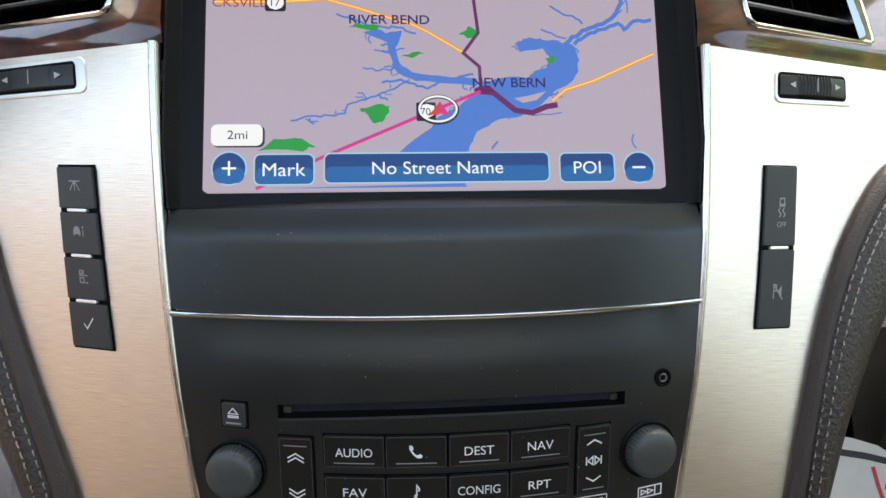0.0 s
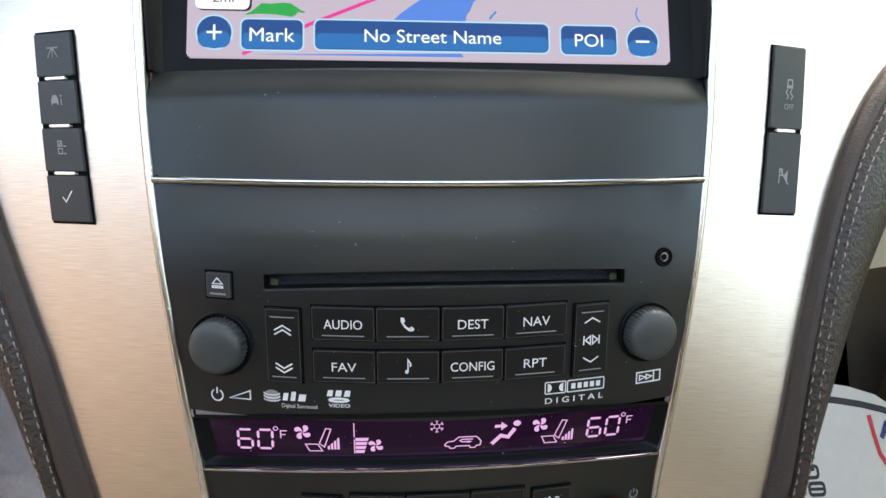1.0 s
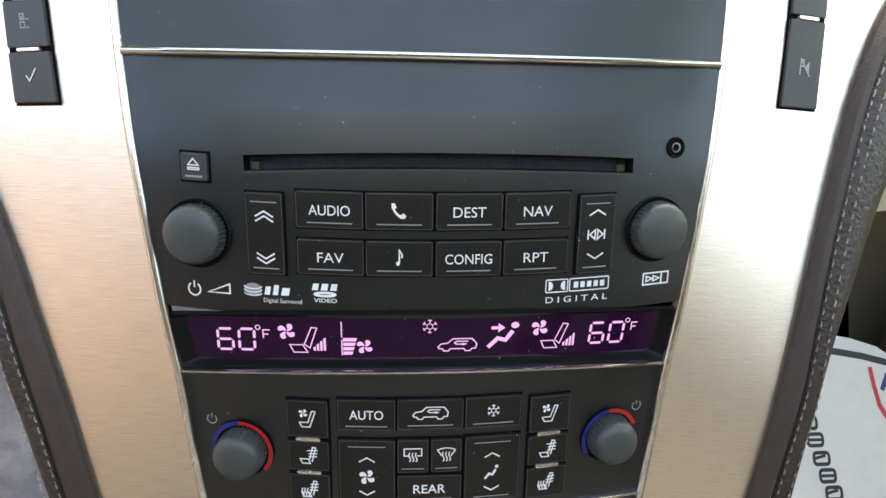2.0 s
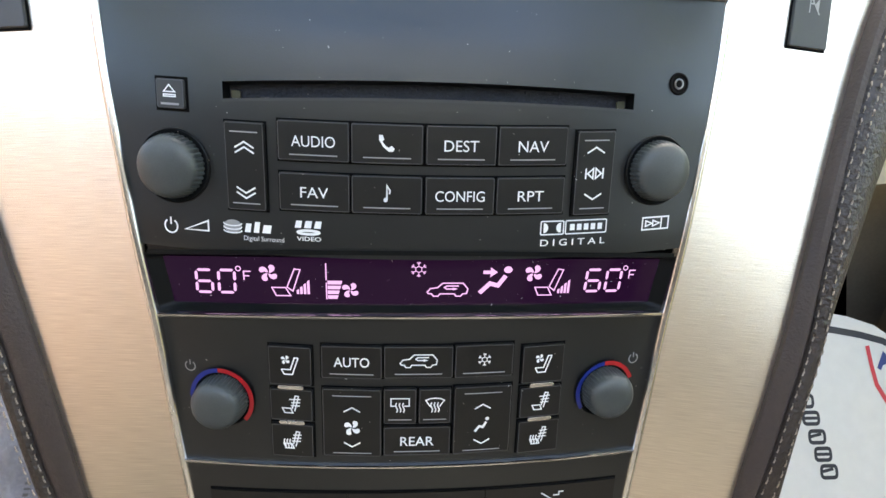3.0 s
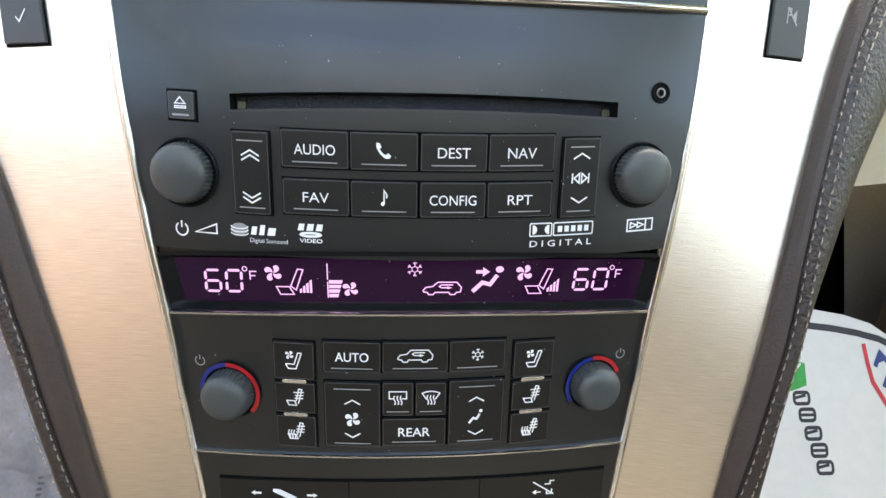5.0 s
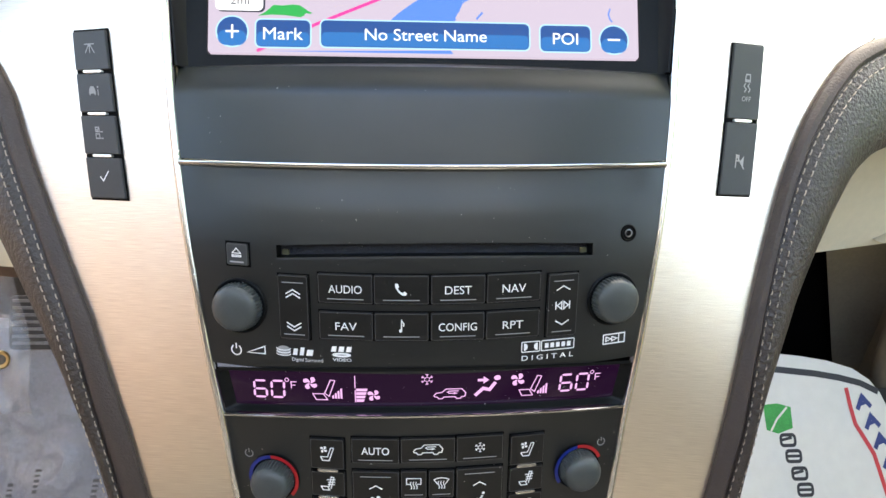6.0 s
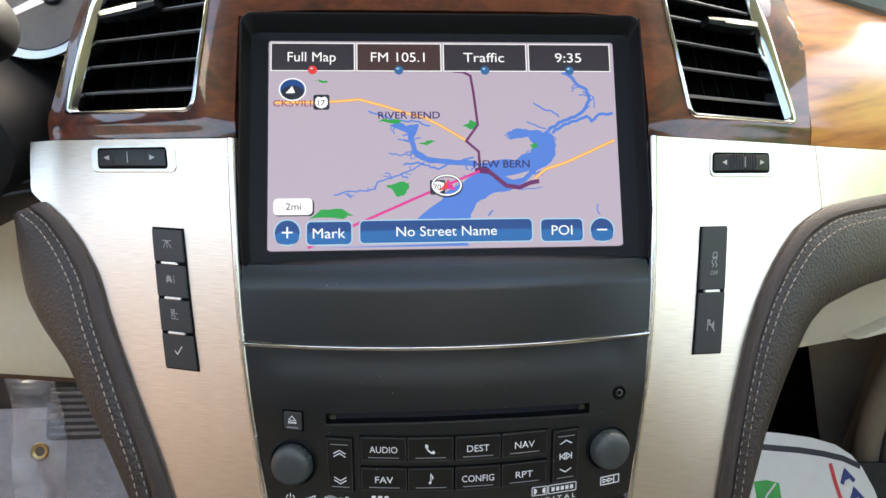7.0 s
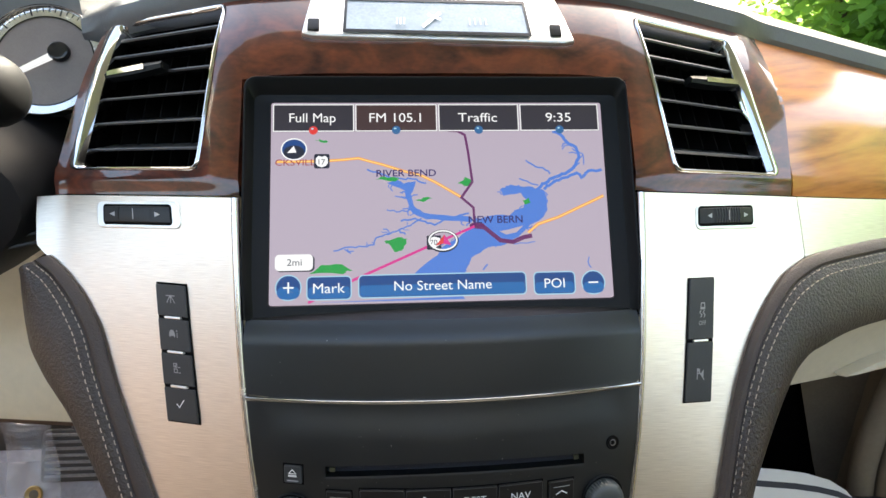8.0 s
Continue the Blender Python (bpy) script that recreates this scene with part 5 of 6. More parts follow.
WOODR = lambda x, z, h=0.0: WOOD(x, z, h + roll(x, z))
TOP = lambda x: 1410 - 0.19 * 25 * math.log1p(math.exp((abs(x) - 90) / 25))
wood = thing("wood_surround", (0, 0.03, 1.31), "glossy dark burl wood surround of screen and air vents", "wood trim")
bm = bmesh.new()
for q, side in ((VENT_L, -1), (VENT_R, 1)):
    g = inset(q, 1.0)
    inx, outx = 104.0, 231.0 if side < 0 else 214.5
    lo = lambda x: alu_top(x * MM) / MM + 0.6
    # below, above, inside and outside of the vent opening
    left, right = (g[0], g[3]), (g[1], g[2])
    if side < 0:
        edge_o = lambda z: -231 + 0.22 * (z - 1299)
        edge_i = lambda z: -inx
    else:
        edge_i = lambda z: 214.5 + 0.12 * (z - 1298)
        edge_o = lambda z: inx
    side_l = lambda t: (left[0][0] + (left[1][0] - left[0][0]) * t, left[0][1] + (left[1][1] - left[0][1]) * t)
    side_r = lambda t: (right[0][0] + (right[1][0] - right[0][0]) * t, right[0][1] + (right[1][1] - right[0][1]) * t)

    def w_left(s, t):
        b = side_l(t)
        z = b[1]
        return edge_o(z) * (1 - s) + b[0] * s, z

    def w_right(s, t):
        b = side_r(t)
        return b[0] * (1 - s) + edge_i(b[1]) * s, b[1]

    def w_low(s, t):
        x0, x1 = edge_o(1306), edge_i(1306)
        xa, xb = side_l(0), side_r(0)
        # the top line of this strip runs through both lower corners
        stops = [(0, x0, xa[1]), (0.12, xa[0], xa[1]), (0.88, xb[0], xb[1]), (1, x1, xb[1])]
        x = float(np.interp(s, [p[0] for p in stops], [p[1] for p in stops]))
        zt = float(np.interp(s, [p[0] for p in stops], [p[2] for p in stops]))
        return x, lo(x) + (zt - lo(x)) * t

    def w_high(s, t):
        xa, xb = side_l(1), side_r(1)
        x0, x1 = edge_o(xa[1]), edge_i(xb[1])
        stops = [(0, x0, xa[1]), (0.12, xa[0], xa[1]), (0.88, xb[0], xb[1]), (1, x1, xb[1])]
        x = float(np.interp(s, [p[0] for p in stops], [p[1] for p in stops]))
        zb = float(np.interp(s, [p[0] for p in stops], [p[2] for p in stops]))
        return x, zb + (max(TOP(x), zb + 3) - zb) * t

    for w, nu, nv in ((w_left, 10, 16), (w_right, 10, 16), (w_low, 26, 10), (w_high, 26, 4)):
        part("veneer", patch(WOODR, w, nu, nv), burl, wood)
bm = patch(WOODR, lambda s, t: (-104 + 208 * s, (1364.5 + 3.5 * (1 - ((2 * s - 1)) ** 6)) + (TOP(-104 + 208 * s) - 1364.5 - 3.5 * (1 - (2 * s - 1) ** 6)) * t), 40, 16)
part("veneer", bm, burl, wood)
# return of the wood towards the screen
bm = bmesh.new()
loop = [(-104, 1311 + 53.5 * k / 10) for k in range(11)] + [(-104 + 208 * k / 24, 1364.5 + 3.5 * (1 - (2 * k / 24 - 1) ** 6)) for k in range(1, 24)] + [(104, 1364.5 - 53.5 * k / 10) for k in range(11)]
a = [bm.verts.new(WOODR(x, z, 0)) for x, z in loop]
b = [bm.verts.new(WOODR(x * 0.992, z - 0.8, -9)) for x, z in loop]
for k in range(len(loop) - 1):
    bm.faces.new((a[k], b[k], b[k + 1], a[k + 1]))
part("inner_return", bm, burl, wood)
bm = patch(WOODR, lambda s, t: (216.5 + 330 * s, alu_top((216.5 + 330 * s) * MM) / MM + 0.6 + (TOP(216.5 + 330 * s) - alu_top((216.5 + 330 * s) * MM) / MM) * t), 26, 14, 0, -2)
solo("passenger_wood_trim", bm, olive_wood, "glossy honey-coloured burl wood panel on the passenger's dash", "wood trim")

# ---------------------------------------------------------------- air vents
slat_grey = material("slat_plastic", (0.03, 0.032, 0.035), 0.38, vary=(60, 0.1))
for q, side in ((VENT_L, -1), (VENT_R, 1)):
    cx, cz = sum(p[0] for p in q) / 4, sum(p[1] for p in q) / 4
    vent = thing("air_vent", WOOD(cx, cz, 0), "black louvred air vent in a polished chrome frame", "air vent", "dash air vents")
    steps = [(0, 0.3), (0.3, 1.0), (0.8, 1.4), (1.3, 1.3), (1.8, 0.6), (2.2, -1.0), (2.4, -8.0)]
    big = []
    for k in range(4):
        a, b = q[k], q[(k + 1) % 4]
        for t in (0.07, 0.12, 0.3, 0.5, 0.7, 0.88, 0.93):
            big.append((a[0] + (b[0] - a[0]) * t, a[1] + (b[1] - a[1]) * t))
        c, near, far = q[(k + 2) % 4], big[-1], None
        far = (b[0] + (c[0] - b[0]) * 0.07, b[1] + (c[1] - b[1]) * 0.07)
        for t in (0.2, 0.4, 0.6, 0.8):
            big.append(tuple(near[m] * (1 - t) ** 2 + 2 * b[m] * t * (1 - t) + far[m] * t * t for m in (0, 1)))
    bm, rings = bmesh.new(), []
    for d, h in steps:
        wide = 4.2 if side < 0 else 3.0
        ring = inset(big, d)
        # the outer upright of the frame is broad
        ring = [(x - side * max(min(d, 2.7) - 0.5, 0) * wide * ease(0.45, 0.9, (x - cx) * side / 40), z) for x, z in ring]
        rings.append([bm.verts.new(WOOD(x, z, h)) for x, z in ring])
    n = len(big)
    for a, b in zip(rings, rings[1:]):
        for k in range(n):
            bm.faces.new((a[k], a[(k + 1) % n], b[(k + 1) % n], b[k]))
    part("frame", bm, chrome, vent, "polished chrome frame")
    way = quad_way(q)
    # duct and vanes in gap black: the shade of the depth is painted on
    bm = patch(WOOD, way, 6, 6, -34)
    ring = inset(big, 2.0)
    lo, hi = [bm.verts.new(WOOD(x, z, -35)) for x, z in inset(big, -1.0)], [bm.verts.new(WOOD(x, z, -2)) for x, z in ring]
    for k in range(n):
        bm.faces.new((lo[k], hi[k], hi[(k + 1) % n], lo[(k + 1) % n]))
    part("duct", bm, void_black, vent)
    s0, s1 = (0.115, 0.977) if side < 0 else (0.028, 0.89)
    for t in (0.14, 0.31, 0.475, 0.63, 0.765, 0.885):
        bm = bmesh.new()
        rows = []
        for m in range(9):
            s = s0 + (s1 - s0) * m / 8
            x, z = way(s, t)
            rows.append([bm.verts.new(WOOD(x, z + dz, h)) for dz, h in ((0.7, -2.6), (1.0, -3.6), (7.4, -17), (6.4, -17), (-0.5, -3.4), (0.0, -2.5))])
        for a, b in zip(rows, rows[1:]):
            for j in range(6):
                bm.faces.new((a[j], b[j], b[(j + 1) % 6], a[(j + 1) % 6]))
        part("slat", bm, slat_grey, vent)
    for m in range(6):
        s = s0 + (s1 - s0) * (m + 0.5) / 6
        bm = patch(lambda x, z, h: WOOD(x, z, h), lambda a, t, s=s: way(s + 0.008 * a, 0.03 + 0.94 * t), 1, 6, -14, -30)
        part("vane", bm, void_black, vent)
    ss = (0.16, 0.62) if side < 0 else (0.36, 0.85)
    (xa, za), (xb, zb) = way(ss[0], 0.615), way(ss[1], 0.645)
    bm, rows = bmesh.new(), []
    for m in range(7):
        x, z = xa + (xb - xa) * m / 6, za + (zb - za) * m / 6
        hgt = 3.6 + 1.6 * math.sin(math.pi * m / 6)
        rows.append([bm.verts.new(WOOD(x, z + dz, h)) for dz, h in ((hgt * 0.5, -3), (hgt * 0.45, 2.2), (0, 3.4), (-hgt * 0.45, 2.4), (-hgt * 0.5, -3))])
    for a, b in zip(rows, rows[1:]):
        for j in range(4):
            bm.faces.new((a[j], b[j], b[j + 1], a[j + 1]))
    bm.faces.new(rows[0])
    bm.faces.new(rows[-1][::-1])
    bmesh.ops.recalc_face_normals(bm, faces=bm.faces)
    tab = part("louvre_tab", bm, bezel_plastic, vent)
    xm = (lambda f: (xa + (xb - xa) * f, za + (zb - za) * f))
    f0, f1 = (0.06, 0.72) if side < 0 else (0.3, 0.97)
    part("tab_inlay", ribbon(WOOD, [xm(f0), xm((f0 + f1) / 2), xm(f1)], 2.6, 3.9), chrome, tab, "bright chrome inlay")

# ---------------------------------------------------------------- analogue clock above the screen
clock = thing("dash_clock", WOOD(0, 1392, 0), "small analogue clock in a bright chrome surround on the wood", "clock")
CK = [(-73, 1384.5), (76, 1381.5), (67, 1410), (-68, 1409)]
loop = []
for k in range(4):
    a, b = CK[k], CK[(k + 1) % 4]
    for t in (0.04, 0.08, 0.3, 0.5, 0.7, 0.92, 0.96):
        loop.append((a[0] + (b[0] - a[0]) * t, a[1] + (b[1] - a[1]) * t))
part("surround", block(WOOD, loop, -2, 3.0, 1.0), pale_metal, clock, "pale polished metal surround")
part("dial", block(WOOD, [(-50, 1386.5), (51, 1385.0), (49.5, 1401.5), (-49.5, 1402.5)], 0, 3.5), clock_glass, clock)
part("dial_rim", ribbon(WOOD, [(-50, 1386.5), (51, 1385.0), (49.5, 1401.5), (-49.5, 1402.5)], 1.6, 3.9, True), black_gloss, clock)
bm = ribbon(WOOD, [(-8, 1388.5), (2, 1395.5)], 1.5, 4.2)
ribbon(WOOD, [(-5, 1394.5), (2, 1392.0)], 1.2, 4.3, bm=bm)
part("clock_pointers", bm, satin_chrome, clock)
for x in (-22, -20, -18, 18, 21, 24, 27):
    part("hour_mark", ribbon(WOOD, [(x, 1389.5), (x * 0.99, 1393.0)], 0.9, 4.1), white_paint, clock)
for x, z in ((-66.5, 1389.5), (65.5, 1387.5)):
    part("setting_button", block(WOOD, rounded(x - 3.2, x + 3.2, z - 3, z + 3, 0.8), 2, 3.8, 0.4), black_gloss, clock)

# ---------------------------------------------------------------- dash top and windscreen sill
bm, rows = bmesh.new(), []
for k in range(81):
    x = -232 + 800 * k / 80
    z = TOP(x) + 1
    lip = WOOD(x, z, -2)
    rows.append([bm.verts.new(lip + Vector((0, dy, dz))) for dy, dz in ((0, -0.004), (-0.004, 0.004), (-0.002, 0.013), (0.008, 0.019), (0.03, 0.022), (0.12, 0.018), (0.30, 0.0), (0.45, -0.03), (0.45, -0.2))])
for a, b in zip(rows, rows[1:]):
    for j in range(8):
        bm.faces.new((a[j], b[j], b[j + 1], a[j + 1]))
solo("dash_top_pad", bm, dash_pad, "dark grained dash top pad below the windscreen", "dashboard", kind="structure")

# ---------------------------------------------------------------- instrument cluster
gauge = thing("speed_gauge", (-0.254, 0.16, 1.36), "round pale gauge with a bright ring and a lit needle", "gauge")
tilt = radians(24)


def DIAL(x, z, h=0.0):
    up, out = Vector((0, math.sin(tilt), math.cos(tilt))), Vector((0.10, -math.cos(tilt), math.sin(tilt))).normalized()
    return Vector((-0.255, 0.155, 1.369)) + Vector((1, 0.1, 0)).normalized() * x * MM + up * z * MM + out * h * MM


part("face", block(DIAL, circle(0, 0, 37, 60), -4, 0), gauge_face, gauge)
bm, rings = bmesh.new(), []
for r, h in ((37.8, -3), (37.8, 3), (37.2, 4.2), (36.5, 3.4), (36.2, 1.0)):
    rings.append([bm.verts.new(DIAL(r * math.cos(2 * math.pi * k / 60), r * math.sin(2 * math.pi * k / 60), h)) for k in range(60)])
for a, b in zip(rings, rings[1:]):
    for k in range(60):
        bm.faces.new((a[k], a[(k + 1) % 60], b[(k + 1) % 60], b[k]))
part("bright_ring", bm, chrome, gauge)
part("scale_band", ribbon(DIAL, circle(0, 0, 33.4, 60), 5.6, 0.5, True), satin_chrome, gauge, "silver scale band")
part("inner_ring", ribbon(DIAL, circle(0, 0, 30.2, 60), 0.9, 0.6, True), black_gloss, gauge)
bm = bmesh.new()
for k in range(46):
    a = radians(-50 + 280 * k / 45)
    r0 = 33.4 if k % 5 else 31.8
    ribbon(DIAL, [(r0 * math.cos(a), r0 * math.sin(a)), (35.8 * math.cos(a), 35.8 * math.sin(a))], 0.6 if k % 5 else 1.0, 0.7, bm=bm)
part("scale_marks", bm, paper_black, gauge)
part("needle", block(DIAL, [(8, 7.2), (-23, -10.5), (-22, -13.6), (10, 2.6)], 2, 3.6, 0.5), ui_white, gauge, "lit white needle")
part("needle_hub", block(DIAL, circle(9, 5.5, 6.5, 24), 0.5, 5, 1.2), black_gloss, gauge)
hood = soften(box(-0.52, -0.232, 0.17, 0.34, 1.25, 1.46), 0.01)
solo("cluster_housing", hood, dash_pad, "dark grey housing round the instrument gauges", "dashboard", kind="structure")

# black steering column shroud and wheel rim
bm, rows = bmesh.new(), []
for k in range(13):
    a = -1.35 + 2.35 * k / 12
    rows.append([bm.verts.new((-0.233 - 0.19 * (1 - math.cos(a * 1.35)) * 0.35 - dx, y, 1.293 + 0.055 * a)) for y, dx in ((0.17, 0.0), (0.095, 0.004), (0.08, 0.012), (0.068, 0.05), (0.06, 0.16))])
for a, b in zip(rows, rows[1:]):
    for j in range(4):
        bm.faces.new((a[j], a[j + 1], b[j + 1], b[j]))
bmesh.ops.recalc_face_normals(bm, faces=bm.faces)
column = thing("column_shroud", (-0.30, 0.1, 1.22), "black plastic shroud of the steering column", "steering column")
part("cover", bm, shroud_plastic, column)
for z in (1.262, 1.268):
    part("seam_rib", tube([Vector((-0.40, 0.064, z)), Vector((-0.33, 0.07, z)), Vector((-0.27, 0.078, z + 0.001)), Vector((-0.236, 0.10, z + 0.002))], 0.0012, 6), grey_key, column)
# gear lever on the column: a black grip with a rounded end
# colour taken almost to nothing to stand for the cluster hood's shade
lever_black = material("lever_black", (0.0015, 0.0015, 0.0017), 0.6, vary=(60, 0.1), spec=0.06)
lever_black.node_tree.nodes["Principled BSDF"].inputs["Specular IOR Level"].default_value = 0.12
lever = thing("gear_lever", (-0.40, 0.05, 1.33), "black column gear lever with a rounded grip", "gear lever")
end, lean_way = Vector((-0.2078, 0.04, 1.3617)), Vector((-0.93, 0.12, -0.12)).normalized()
steps = ((0.0, 0.001), (0.0004, 0.005), (0.0014, 0.0095), (0.0035, 0.0138), (0.007, 0.0166), (0.012, 0.0180), (0.022, 0.0182), (0.045, 0.0172), (0.07, 0.0155), (0.09, 0.0140))
part("grip", tube([end + lean_way * d for d, _ in steps], [r for _, r in steps], 28), lever_black, lever)
part("collar", tube([end + lean_way * d for d in (0.088, 0.09, 0.099, 0.101)], [0.0135, 0.0152, 0.0152, 0.0135], 24), satin_chrome, lever, "slim satin collar")
part("stalk", tube([end + lean_way * 0.098, end + lean_way * 0.15 + Vector((0, 0.01, -0.004)), Vector((-0.40, 0.085, 1.315)), Vector((-0.43, 0.11, 1.30))], [0.0085, 0.0085, 0.009, 0.011], 14), lever_black, lever)


# ---------------------------------------------------------------- leather knee pads along the aluminium
def pad_loft(name, inner_line, outer_line, label, side):
    """A padded strip: a welt along the metal, two seams of stitches, then a roll that turns back."""
    pad = thing(name, (side * 0.16, 0.0, 1.0), label, "knee pad", "leather knee pads")
    prof = [(-0.02, -4), (0.0, 2.2), (0.07, 4.6), (0.16, 5.2), (0.2, 4.0), (0.22, 3.4), (0.26, 4.6), (0.4, 6.0), (0.55, 6.2), (0.7, 5.4), (0.85, 3.0), (0.96, -1.0), (1.0, -6), (1.0, -40), (0.96, -90)]
    def seam(t):
        """The seam's share of the width: it runs closer to the metal higher up."""
        off = 9.3 - 2.0 * ease(0.1, 0.5, t) if side > 0 else 11.5 - 2.2 * ease(0.2, 0.55, t)
        return min(off / math.dist(inner_line(t), outer_line(t)), 0.66)

    bm, strip, rows, n = bmesh.new(), bmesh.new(), [], 72
    for k in range(n + 1):
        a, b = inner_line(k / n), outer_line(k / n)
        row = []
        for s, h in prof:
            k1 = seam(k / n)
            s = s / 0.22 * k1 if s <= 0.22 else k1 + (s - 0.22) / 0.78 * (1 - k1)
            x, z = a[0] + (b[0] - a[0]) * s, a[1] + (b[1] - a[1]) * s
            row.append(ALU(x, z, 0) + Vector((0, -0.9 * h, 0.35 * h if h > -5 else 0)) * MM)
        rows.append(row)
    m = len(prof)
    for to, js in ((strip, range(0, 6)), (bm, range(5, m))):
        grid = [[to.verts.new(row[j]) for j in js] for row in rows]
        for a, b in zip(grid, grid[1:]):
            for j in range(len(js) - 1):
                f = (a[j], a[j + 1], b[j + 1], b[j])
                to.faces.new(f if side > 0 else f[::-1])
    part("cushion", bm, brown_leather, pad)
    part("welt", strip, brown_welt, pad, "smooth grey-brown leather edge band")
    for gap, h in ((0.12, 4.9), (1.0, 6.3)):
        bm, way = bmesh.new(), []
        for k in range(801):
            a, b = inner_line(k / 800), outer_line(k / 800)
            s = seam(k / 800) + gap * (5.0 if side > 0 else 6.2) / math.dist(a, b)
            x, z = a[0] + (b[0] - a[0]) * s, a[1] + (b[1] - a[1]) * s
            way.append(ALU(x, z, 0) + Vector((0, -0.9 * h, 0.35 * h)) * MM)
        run, last, on = 0.0, way[0], [way[0]]
        for p, q in zip(way, way[1:]):
            run += (q - p).length
            if run < 0.0029:
                on.append(q)
            elif len(on) > 1:
                tube([on[0], on[len(on) // 2] + Vector((0, -0.0003, 0)), on[-1]], 0.0003, 5, bm)
                on = []
            if run > 0.0043:
                run, on = 0.0, [q]
        tagged(part("stitching", bm, thread, pad, "pale stitching"), kind="stuff")
    return pad


LEFT_IN = [(1024, 121), (1065, 127), (1100, 133.5), (1125, 140.2), (1150, 147.5), (1177, 159.2), (1196, 168), (1216, 177.5), (1236, 186), (1250, 198), (1259, 211), (1266, 226)]
LEFT_OUT = [(1000, 136), (1058, 145.5), (1091, 153), (1126, 167), (1150, 180.5), (1172, 195), (1190, 208.5), (1203, 225), (1216, 237), (1230, 242), (1246, 246), (1256, 247)]
RIGHT_OUT = [(1000, 140), (1045, 144.5), (1070, 147), (1101, 152), (1120, 157), (1139, 163.5), (1158, 170), (1176, 178.5), (1194, 189), (1209, 200), (1217.5, 213), (1221, 240)]
RIGHT_IN = [(1030, 124), (1059, 127.5), (1084, 132), (1110, 136.5), (1138, 141), (1165, 146), (1190, 152), (1212, 159), (1232, 169), (1247, 181), (1260, 196), (1267, 216)]


def line_of(table, side, tail=()):
    pts = [(side * x, z) for z, x in table] + list(tail)
    acc = [0.0]
    for p, q in zip(pts, pts[1:]):
        acc.append(acc[-1] + math.dist(p, q))
    def at(t):
        out = [0.0, 0.0]
        for d in (-0.02, -0.01, 0, 0.01, 0.02):
            u = min(max(t + d, 0), 1) * (len(pts) - 1)
            for m in (0, 1):
                out[m] += float(np.interp(u, range(len(pts)), [p[m] for p in pts])) / 5
        return tuple(out)
    return at


pad_loft("knee_pad", line_of(LEFT_IN, -1), line_of(LEFT_OUT, -1), "dark brown leather knee pad with double pale stitching, driver's side", -1)
pad_loft("knee_pad", line_of(RIGHT_IN, 1, ((242, 1267.5), (290, 1267), (400, 1256), (520, 1240))), line_of(RIGHT_OUT, 1, ((262, 1221.5), (300, 1220), (410, 1208), (530, 1192))),
         "dark brown leather knee pad with double pale stitching, passenger's side", 1)

# ---------------------------------------------------------------- lower dash, beige, on both sides
bm, rows = bmesh.new(), []
for k in range(21):
    z = 1.31 - 0.235 * k / 20
    y = 0.165 + 0.02 * math.sin(k / 20 * 3.0) - 0.012 * ease(1.17, 1.12, z) + 0.06 * ease(1.09, 1.07, z)
    rows.append([bm.verts.new((x, y + 0.05 * ease(-0.22, -0.16, x), z + 0.12 * (-x - 0.38) * k / 20)) for x in np.linspace(-0.62, -0.14, 16)])
for a, b in zip(rows, rows[1:]):
    for j in range(15):
        bm.faces.new((a[j], a[j + 1], b[j + 1], b[j]))
bmesh.ops.recalc_face_normals(bm, faces=bm.faces)
under_dash = thing("driver_lower_dash", (-0.38, 0.18, 1.07), "cream moulded lower dash under the steering column", "dashboard")
part("panel", bm, beige, under_dash)
bm = soften(box(-0.60, -0.15, 0.19, 0.24, 1.060, 1.076), 0.004)
for v in bm.verts:
    v.co.z += 0.12 * (-v.co.x - 0.38)
part("edge_trim", bm, material("brown_edge_trim", (0.10, 0.06, 0.04), 0.6, vary=(40, 0.2)), under_dash, "brown lower edge trim")

glove = thing("glove_box", (0.36, 0.14, 1.12), "cream glove box under the passenger's leather pad", "glove box")


def GLOVE(x, z, h=0.0):
    return Vector((x * MM, 0.115 + 0.20 * (x * MM - 0.25) + 0.30 * (1.17 - z * MM) - h * MM, z * MM))


bm = patch(GLOVE, lambda s, t: (170 + 470 * s, 1090 + 14 * s + (155 - 14 * s) * t), 26, 12, 0, -14)
part("door", bm, beige, glove)
part("latch_scoop", block(GLOVE, [(368, 1103), (470, 1108), (470, 1127), (402, 1119)], -2, 13, 7), beige, glove, "moulded cream latch")

# near-black box paints the cavity's shade; kick panel behind the glove box
solo("under_dash_shade", soften(box(0.10, 0.53, 0.275, 0.36, 0.68, 1.18), 0.02, 3), cavity_black, "near-black box that stands for the shade under the dash", "duct")
bm, rows = bmesh.new(), []
for k in range(11):
    z = 0.68 + 0.46 * k / 10
    rows.append([bm.verts.new((x, 0.262 - 0.07 * ease(0.47, 0.58, x) - 0.15 * ease(0.52, 0.7, x), z)) for x in np.linspace(0.4535 - 0.37 * (z - 0.948), 0.80, 14)])
for a, b in zip(rows, rows[1:]):
    for j in range(13):
        bm.faces.new((a[j], a[j + 1], b[j + 1], b[j]))
solo("kick_panel", bm, kick_grey, "grey-beige kick panel of the passenger's footwell", "trim panel", kind="structure")
solo("sill_trim", soften(box(0.496, 0.524, 0.236, 0.27, 0.80, 1.13), 0.009, 3), sill_brown, "upright brown-grey trim beside the passenger's kick panel", "trim", kind="structure")
pocket = thing("door_pocket", (0.5, 0.2, 0.86), "rounded beige-grey pocket lip low on the passenger's door", "door pocket")
